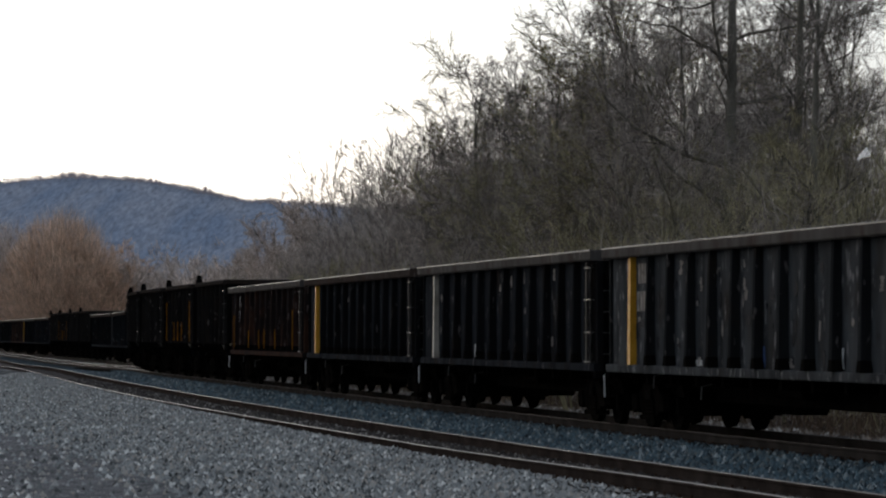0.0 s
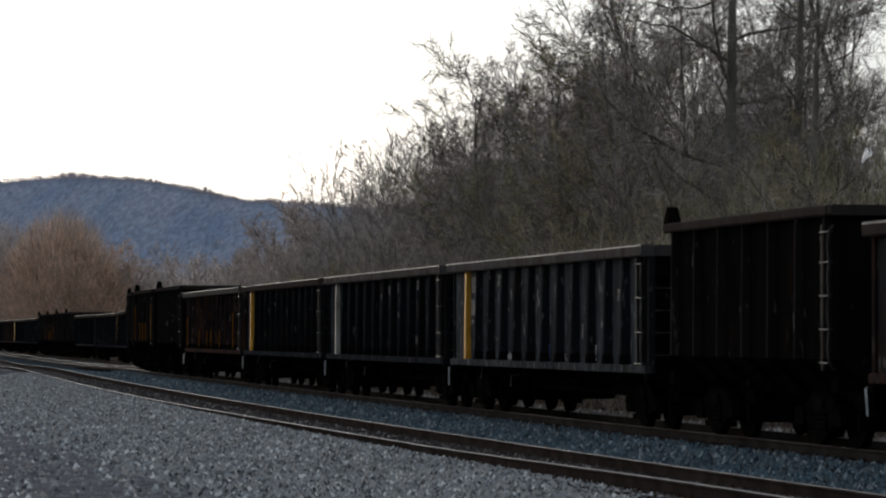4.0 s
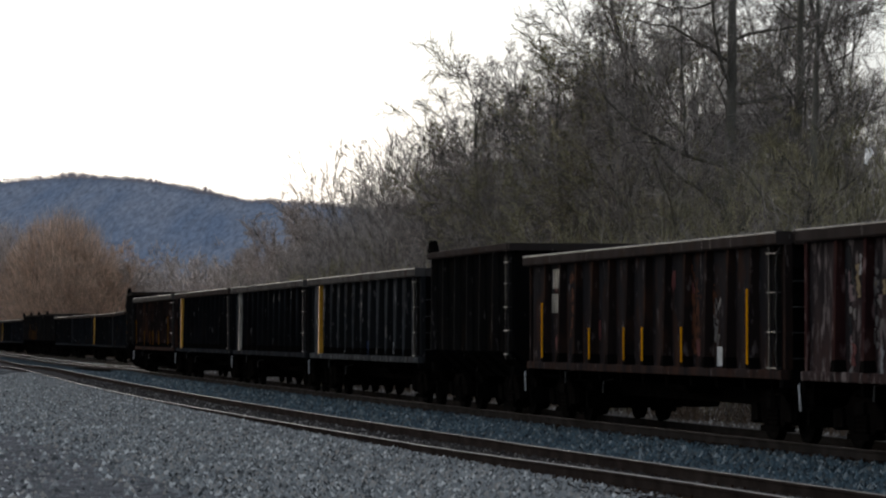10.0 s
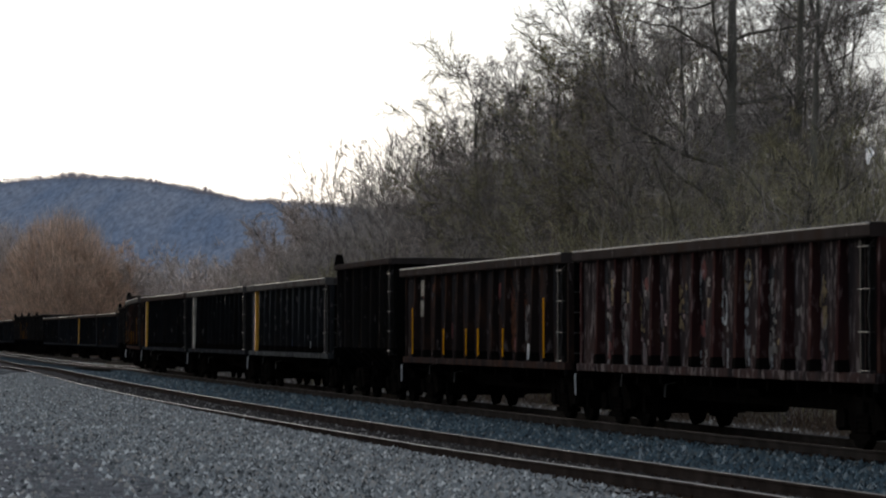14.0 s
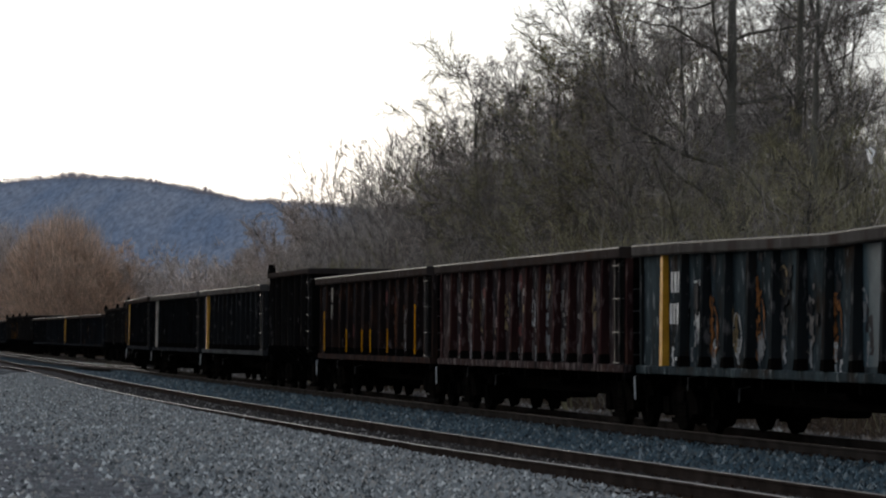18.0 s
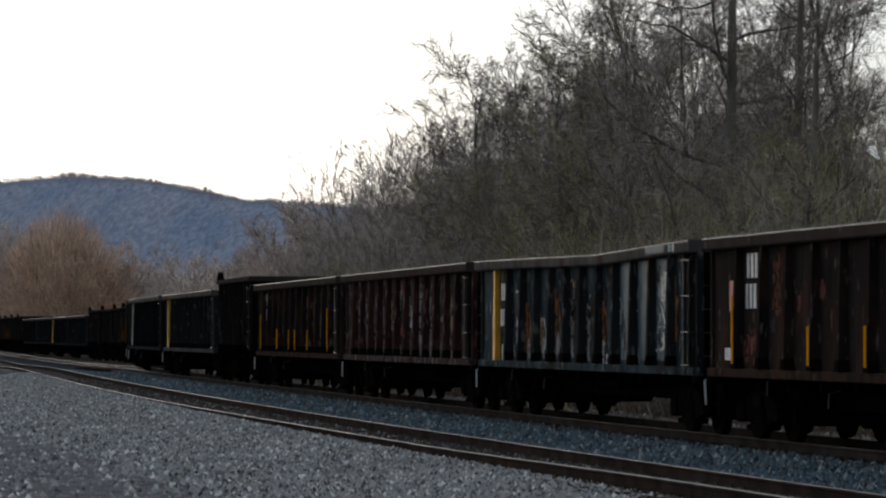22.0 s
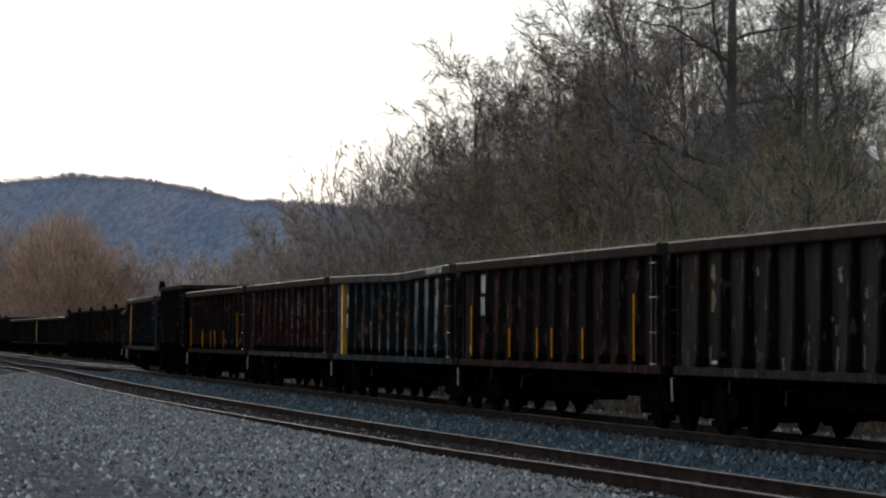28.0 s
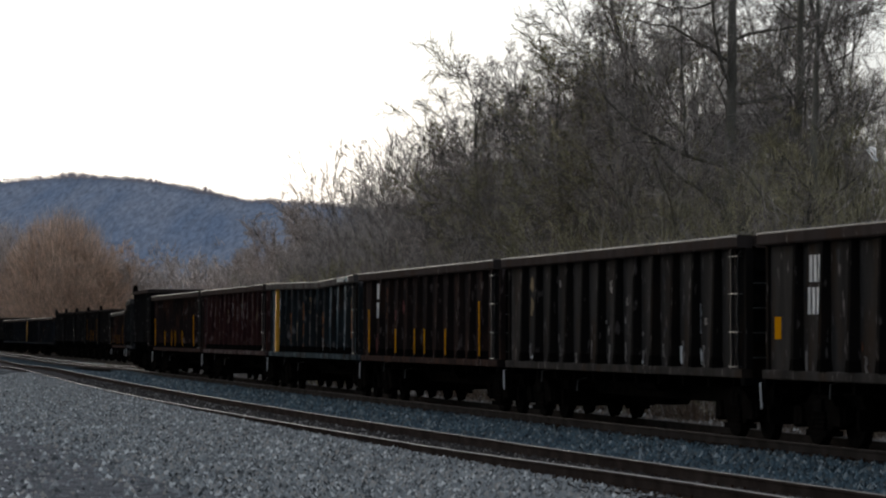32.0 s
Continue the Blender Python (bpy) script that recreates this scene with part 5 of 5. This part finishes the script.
rw = random.Random(11)
WOODS = "trees of the bare woods behind the train"
BRUSH = "bare brush beside the track"
# slim trees in rows up the bank; the wood is highest about the middle and thins out along the line
for y0, y1, gap, o0, o1, lift in ((107, 138, 2.1, 13.2, 16.5, 1.0), (72, 106, 6.0, 12.5, 17.0, 0.62), (113, 190, 4.4, 18, 23, 1.0), (134, 190, 6.5, 25, 31, 0.95)):
    y = y0
    while y < y1:
        x, yy = beside(y, rw.uniform(o0, o1))
        high = lift * float(np.interp(yy, [72, 100, 112, 128, 142, 150, 196], [12.0, 14.0, 14.6, 14.8, 13.6, 13.0, 16.0])) * rw.uniform(0.88, 1.05)
        plant("bare_tree", ("slim", rw.randrange(5)), x, yy, rw.choice([M_TWIG, M_TWIG, M_TWIG_DARK, M_TWIG, M_TWIG_GREEN]), high / 14.0, rw.uniform(0, 360), "bare slender tree with dense grey-brown twigs", WOODS)
        y += gap * rw.uniform(0.75, 1.25)
# thin young trees where the wood opens
y = 139.0
while y < 206:
    x, yy = beside(y, rw.uniform(13.6, 17.0))
    plant("bare_tree", ("open", rw.randrange(2)), x, yy, rw.choice([M_TWIG_FAR, M_TWIG, M_TWIG]), (11.8 + 0.045 * (yy - 140)) / 13.0 * rw.uniform(0.82, 1.04), rw.uniform(0, 360), "thin open bare tree with upright twigs", WOODS)
    y += rw.uniform(1.9, 3.4)
plant("bare_tree", ("leaning", 0), -2.6, 163, M_TWIG, 0.9, 0, "dark bare tree leaning out over the brush", WOODS)
plant("bare_tree", ("crooked", 0), 9.35, 86, M_TWIG_GREEN, 0.85, 200, "small crooked dark tree with budding twigs", WOODS)
for x, yy in ((9.7, 118), (11.2, 112), (8.7, 122), (12.4, 108)):
    plant("bare_tree", ("slim", rw.randrange(5)), x, yy, M_TWIG, 1.02, rw.uniform(0, 360), "bare slender tree with dense grey-brown twigs", WOODS)
# the tall trees
for x, yy, k, s, turn, tw in ((8.96, 98, 0, 1.05, 110, M_TWIG), (9.94, 94, 1, 0.82, 150, M_TWIG_DARK), (10.8, 90, 2, 0.72, 250, M_TWIG), (8.0, 112, 1, 0.8, 40, M_TWIG), (13.2, 100, 0, 0.72, 190, M_TWIG_DARK)):
    plant("bare_tree", ("big", k), x, yy, tw, s, turn, "tall bare tree with a grey trunk and spreading limbs", WOODS)
# brush in front of them
y = 58.0
while y < 235:
    off = rw.uniform(8.5, 13.5)
    x, yy = beside(y, off)
    plant("shrub", ("shrub", rw.randrange(3)), x, yy, rw.choice([M_TWIG, M_TWIG_GREEN, M_TWIG]), rw.uniform(0.75, 1.35), rw.uniform(0, 360), "leafless tangled brown brush beside the railway track", BRUSH)
    y += rw.uniform(3.2, 5.6)


def thicket(name, label, material, count, seed, y0, y1, o0, o1, tall, r, low=1.8, fan=12, reach=1.0):
    """Tangled undergrowth past counting: sprays of twigs standing and leaning all over the bank."""
    rs = np.random.RandomState(seed)
    many = count // fan
    y = y0 + (y1 - y0) * rs.rand(many)
    off = o0 + (o1 - o0) * rs.rand(many) ** 1.3
    x = np.interp(y, YG, SIDE_X) + off
    z = ground_z(x, y) + tall * (0.82 + 0.18 * np.sin(0.9 * y + 0.7 * x) * np.sin(0.37 * y)) * rs.rand(many) ** low - 0.2
    axis = rs.normal(0, 0.35, (many, 3))
    axis[:, 2] = 0.9
    p = np.repeat(np.stack([x, y, z], -1), fan, 0) + rs.normal(0, 0.22, (many * fan, 3)) * reach
    d = np.repeat(axis, fan, 0) + rs.normal(0, 0.42, (many * fan, 3))
    length = reach * (0.25 + 0.95 * rs.rand(many * fan) ** 1.5)
    q = p + d * length[:, None]
    v, f = spikes([(a, c, 0, 0, 0) for a, c in zip(p, q)], r)
    me = array_mesh(name, v, f, material)
    tagged(new(name, me), label, "undergrowth", kind="stuff")


thicket("undergrowth", "tangled brown twigs of the undergrowth on the bank", M_TWIG, 60000, 31, 62, 250, 9, 44, 6.5, 0.011)
thicket("undergrowth", "dark tangled twigs of the undergrowth on the bank", M_TWIG_DARK, 40000, 39, 62, 235, 9, 30, 6.5, 0.011)
thicket("undergrowth", "greenish budding twigs of the undergrowth", M_TWIG_GREEN, 34000, 32, 62, 230, 9, 30, 7.0, 0.011)
thicket("dry_grass", "dry straw-coloured weeds beside the track", M_STRAW, 12000, 33, 44, 200, 8.2, 13, 0.35, 0.010)
thicket("fine_twigs", "fine grey-brown twigs between the crowns", M_TWIG, 40000, 34, 88, 150, 12.5, 28, 9.5, 0.0085)
thicket("fine_twigs", "fine dark twigs between the crowns", M_TWIG_DARK, 22000, 35, 112, 146, 13, 27, 11.0, 0.008, 1.0, 12, 0.7)
thicket("fine_twigs", "dense fine twigs of the bare crowns", M_TWIG, 48000, 37, 108, 147, 13, 22, 11.5, 0.008, 0.7, 12, 0.7)
thicket("fine_twigs", "fine twigs of the young trees", M_TWIG, 64000, 38, 146, 216, 11.5, 18, 9.6, 0.012, 0.7)
thicket("fine_twigs", "greenish fine twigs of the near brush", M_TWIG_GREEN, 26000, 45, 72, 102, 10.5, 20, 8.6, 0.0075, 0.85, 12, 0.7)
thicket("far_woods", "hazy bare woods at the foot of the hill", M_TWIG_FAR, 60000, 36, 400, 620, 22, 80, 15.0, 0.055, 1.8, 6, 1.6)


def dome_of_twigs(name, label, material, count, seed, cx, cy, wide, tall, r):
    """The fine outer twigs of a broad crown, fanning up and outwards."""
    rs = np.random.RandomState(seed)
    u = rs.normal(0, 1, (count, 3))
    u[:, 2] = np.abs(u[:, 2])
    u /= np.linalg.norm(u, axis=1)[:, None]
    q = 0.2 + 0.78 * rs.rand(count) ** 0.55
    base = np.array([cx, cy, float(ground_z(cx, cy)) + 2.0])
    p = base + u * q[:, None] * np.array([wide, wide, tall])
    d = u * np.array([0.45, 0.45, 0.7]) + rs.normal(0, 0.22, (count, 3)) + np.array([0, 0, 0.3])
    v, f = spikes([(a, c, 0, 0, 0) for a, c in zip(p, p + d * (0.8 + 1.4 * rs.rand(count))[:, None])], r)
    tagged(new(name, array_mesh(name, v, f, material)), label, "twigs", kind="stuff")


dome_of_twigs("russet_twigs", "fine russet twigs of the broad crowns", M_TWIG_RED, 32000, 41, -49.6, 410, 9.2, 15.6, 0.022)
dome_of_twigs("russet_twigs", "fine russet twigs of the broad crowns", M_TWIG_RED, 7000, 42, -43.2, 408, 4.4, 9.0, 0.022)
dome_of_twigs("grey_twigs", "fine grey-brown twigs round the broad crowns", M_TWIG_FAR, 12000, 44, -49.6, 413, 9.6, 17.0, 0.02)
dome_of_twigs("grey_twigs", "fine grey-brown twigs of the broad crowns", M_TWIG_FAR, 14000, 43, -58.0, 418, 7.0, 15.0, 0.022)
# far side of the bend: russet crowns and grey trees before the hill
FAR = "distant trees before the hill"
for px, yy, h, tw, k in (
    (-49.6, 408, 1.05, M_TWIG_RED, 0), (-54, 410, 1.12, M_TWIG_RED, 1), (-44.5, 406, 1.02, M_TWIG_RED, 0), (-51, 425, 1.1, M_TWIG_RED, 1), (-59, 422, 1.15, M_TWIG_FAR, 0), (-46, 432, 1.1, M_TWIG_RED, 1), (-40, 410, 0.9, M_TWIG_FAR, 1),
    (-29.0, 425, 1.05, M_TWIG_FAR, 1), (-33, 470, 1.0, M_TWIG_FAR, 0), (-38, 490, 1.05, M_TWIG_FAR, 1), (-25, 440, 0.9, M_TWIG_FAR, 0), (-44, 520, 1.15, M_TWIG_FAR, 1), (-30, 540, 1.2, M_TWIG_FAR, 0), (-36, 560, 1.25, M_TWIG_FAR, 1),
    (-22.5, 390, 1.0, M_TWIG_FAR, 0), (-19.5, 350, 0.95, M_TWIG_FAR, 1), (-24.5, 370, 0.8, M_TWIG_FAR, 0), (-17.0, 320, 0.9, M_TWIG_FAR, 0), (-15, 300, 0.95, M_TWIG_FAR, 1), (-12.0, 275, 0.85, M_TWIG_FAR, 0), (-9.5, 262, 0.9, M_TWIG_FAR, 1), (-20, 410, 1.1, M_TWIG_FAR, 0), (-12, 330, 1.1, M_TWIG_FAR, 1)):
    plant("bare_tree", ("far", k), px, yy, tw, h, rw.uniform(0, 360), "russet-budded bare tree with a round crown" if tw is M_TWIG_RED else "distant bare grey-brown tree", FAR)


# ---- wooded hill on the skyline, and an unseen slope that blocks light from behind ----
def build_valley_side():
    """An unseen slope, added to block low sky light from behind the open lot."""
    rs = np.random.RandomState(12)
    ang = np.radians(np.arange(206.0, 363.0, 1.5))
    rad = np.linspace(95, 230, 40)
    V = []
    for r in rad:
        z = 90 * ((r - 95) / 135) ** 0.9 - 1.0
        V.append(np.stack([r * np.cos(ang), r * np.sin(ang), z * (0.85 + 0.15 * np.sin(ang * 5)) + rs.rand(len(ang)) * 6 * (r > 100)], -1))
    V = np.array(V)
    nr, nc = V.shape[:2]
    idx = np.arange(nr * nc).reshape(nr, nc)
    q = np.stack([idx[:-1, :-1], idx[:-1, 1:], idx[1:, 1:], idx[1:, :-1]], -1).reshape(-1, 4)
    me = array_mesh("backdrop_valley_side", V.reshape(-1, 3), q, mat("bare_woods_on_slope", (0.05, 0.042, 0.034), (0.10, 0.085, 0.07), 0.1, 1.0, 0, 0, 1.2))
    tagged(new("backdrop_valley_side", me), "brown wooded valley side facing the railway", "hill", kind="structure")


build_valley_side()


def build_hill():
    y0 = 2100.0
    xs = np.arange(-420.0, 420.0, 2.2)
    px = 784 + 5600 * xs / y0
    ridge_px = -4 + np.interp(px, [-300, 0, 60, 130, 200, 270, 350, 400, 440, 520, 700, 1000, 1600, 2200], [345, 321, 314, 309, 312, 317, 334, 345, 352, 356, 372, 420, 480, 540])
    ridge = (590.4 - ridge_px) * y0 / 5600 + 1.74
    rs = np.random.RandomState(8)
    rows = np.linspace(0, 1, 70)
    V = []
    for u in rows:
        y = y0 - 900 * (1 - u)
        z = ridge * (0.02 + 0.98 * (u ** 0.9)) * (y / y0) - 2 * (1 - u)
        wave = np.array([5 * noise.noise(Vector((x * 0.012, y * 0.006, 0.3))) * math.sin(math.pi * u) for x in xs])
        crown = rs.rand(len(xs)) ** 2 * (1.0 if u > 0.97 else 1.6)
        V.append(np.stack([xs, np.full_like(xs, y) + rs.uniform(-4, 4, len(xs)), z + wave + crown - 3], -1))
    V.append(np.stack([xs, np.full_like(xs, y0 + 60), ridge * 0.7], -1))
    V.append(np.stack([xs, np.full_like(xs, y0 + 400), ridge * 0 - 5], -1))
    V = np.array(V)
    nr, nc = V.shape[:2]
    idx = np.arange(nr * nc).reshape(nr, nc)
    q = np.stack([idx[:-1, :-1], idx[:-1, 1:], idx[1:, 1:], idx[1:, :-1]], -1).reshape(-1, 4)
    # the haze of distance is mixed into the hill's blue-grey
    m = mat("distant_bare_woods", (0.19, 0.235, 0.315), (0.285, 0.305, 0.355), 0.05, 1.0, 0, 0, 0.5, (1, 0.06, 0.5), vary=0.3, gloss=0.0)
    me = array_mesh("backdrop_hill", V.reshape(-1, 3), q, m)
    me.polygons.foreach_set("use_smooth", [True] * len(me.polygons))
    n = 14000
    i = rs.randint(0, nc - 1, n)
    p = V[-3][i] + np.stack([rs.uniform(-1.1, 1.1, n), rs.uniform(-40, 5, n), rs.uniform(-3.0, 0.0, n)], -1)
    q = p + np.stack([rs.normal(0, 1.0, n), rs.normal(0, 1, n), rs.uniform(0.8, 2.2, n) * (1.3 + 0.7 * np.sin(0.11 * p[:, 0]) * np.sin(0.037 * p[:, 0] + 1))], -1)
    v, f = spikes([(a, c, 0, 0, 0) for a, c in zip(p, q)], 0.22)
    # ridge twigs are paled for the same haze
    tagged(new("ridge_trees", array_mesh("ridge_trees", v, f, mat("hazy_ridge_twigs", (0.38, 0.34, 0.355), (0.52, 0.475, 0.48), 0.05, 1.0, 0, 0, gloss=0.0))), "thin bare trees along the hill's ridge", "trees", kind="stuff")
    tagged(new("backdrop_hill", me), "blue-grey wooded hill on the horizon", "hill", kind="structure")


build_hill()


# ---- a scrap of plastic film caught on a sapling ----
def build_scrap():
    tip = Vector((8.88, 66.0, 5.60))
    sap = tagged(new("sapling"), "thin bare sapling leaning out of the brush", "tree", group=BRUSH)
    foot = Vector((10.4, 66.6, float(ground_z(10.4, 66.6)) - 0.05))
    pts = [foot.lerp(tip, u) + Vector((0.5 * math.sin(math.pi * u), 0, 0.6 * math.sin(math.pi * u))) for u in np.linspace(0, 1, 9)]
    part("stem", Shape().tube(pts, 0.016, 5), M_TWIG_GREEN, sap)
    for u in (3, 4, 5, 6, 7):
        a = pts[u]
        part("twig", Shape().tube([a, a + Vector((0.25, 0.1, 0.5)), a + Vector((0.35, 0.2, 1.1))], 0.007, 4), M_TWIG_GREEN, sap)
    rs = random.Random(3)
    sh = Shape()
    rows, cols = 9, 5
    verts, faces = [], []
    for i in range(rows):
        u = i / (rows - 1)
        w = 0.08 + 0.22 * math.sin(math.pi * min(1, u * 1.25)) * (1 - 0.4 * u)
        for j in range(cols):
            v = j / (cols - 1) - 0.5
            verts.append((v * 2 * w * 0.6 + 0.05 * math.sin(5 * u) + rs.uniform(-0.02, 0.02), 0.06 * math.sin(9 * v + 6 * u) + rs.uniform(-0.02, 0.02), -0.5 * u + rs.uniform(-0.02, 0.02) + 0.02))
    for i in range(rows - 1):
        for j in range(cols - 1):
            k = i * cols + j
            faces.append((k, k + 1, k + cols + 1, k + cols))
    verts = [(0.58 * x, 0.58 * y, 0.68 * z) for x, y, z in verts]
    me = Shape().add(verts, faces).mesh("plastic_scrap")
    me.materials.append(M_BAG)
    ob = tagged(new("plastic_scrap", me), "torn white plastic film caught on a bare sapling", "litter")
    ob.location = tip
    return ob, tip


SCRAP, SCRAP_AT = build_scrap()


# ---- what moves ----
def motions():
    times = [0.5 * k for k in range(65)]
    for car, s_mid, half, pivot in CARS:
        rows = []
        for t in times:
            s = s_mid + run(t)
            a, b = on_track(s + pivot), on_track(s - pivot)
            d = a - b
            mid = (a + b) / 2
            rows.append((t, Matrix.Translation(mid) @ Matrix.Rotation(math.atan2(d.y, d.x), 4, "Z") @ Matrix.Rotation(-math.asin(d.z / d.length), 4, "Y")))
        walk(car, rows)
    sway = ((0, 38), (2, 30), (4, 18), (6, 6), (9, 3), (11, 6), (13, -6), (15, -2), (17, -10), (19, -22), (20.5, -30), (22, -52), (23, -68), (24.5, -58), (26, -62), (28, -48), (30, -38), (31, -44), (32, -40))
    walk(SCRAP, [(t, Matrix.Translation(SCRAP_AT) @ Matrix.Rotation(radians(a), 4, "Y")) for t, a in sway])
    spin = [0.16 * k for k in range(201)]
    for w, dx in TURNING:
        walk(w, [(t, Matrix.Translation((dx, 0, WHEEL_R)) @ Matrix.Rotation(run(t) / WHEEL_R, 4, "Y")) for t in spin])


motions()
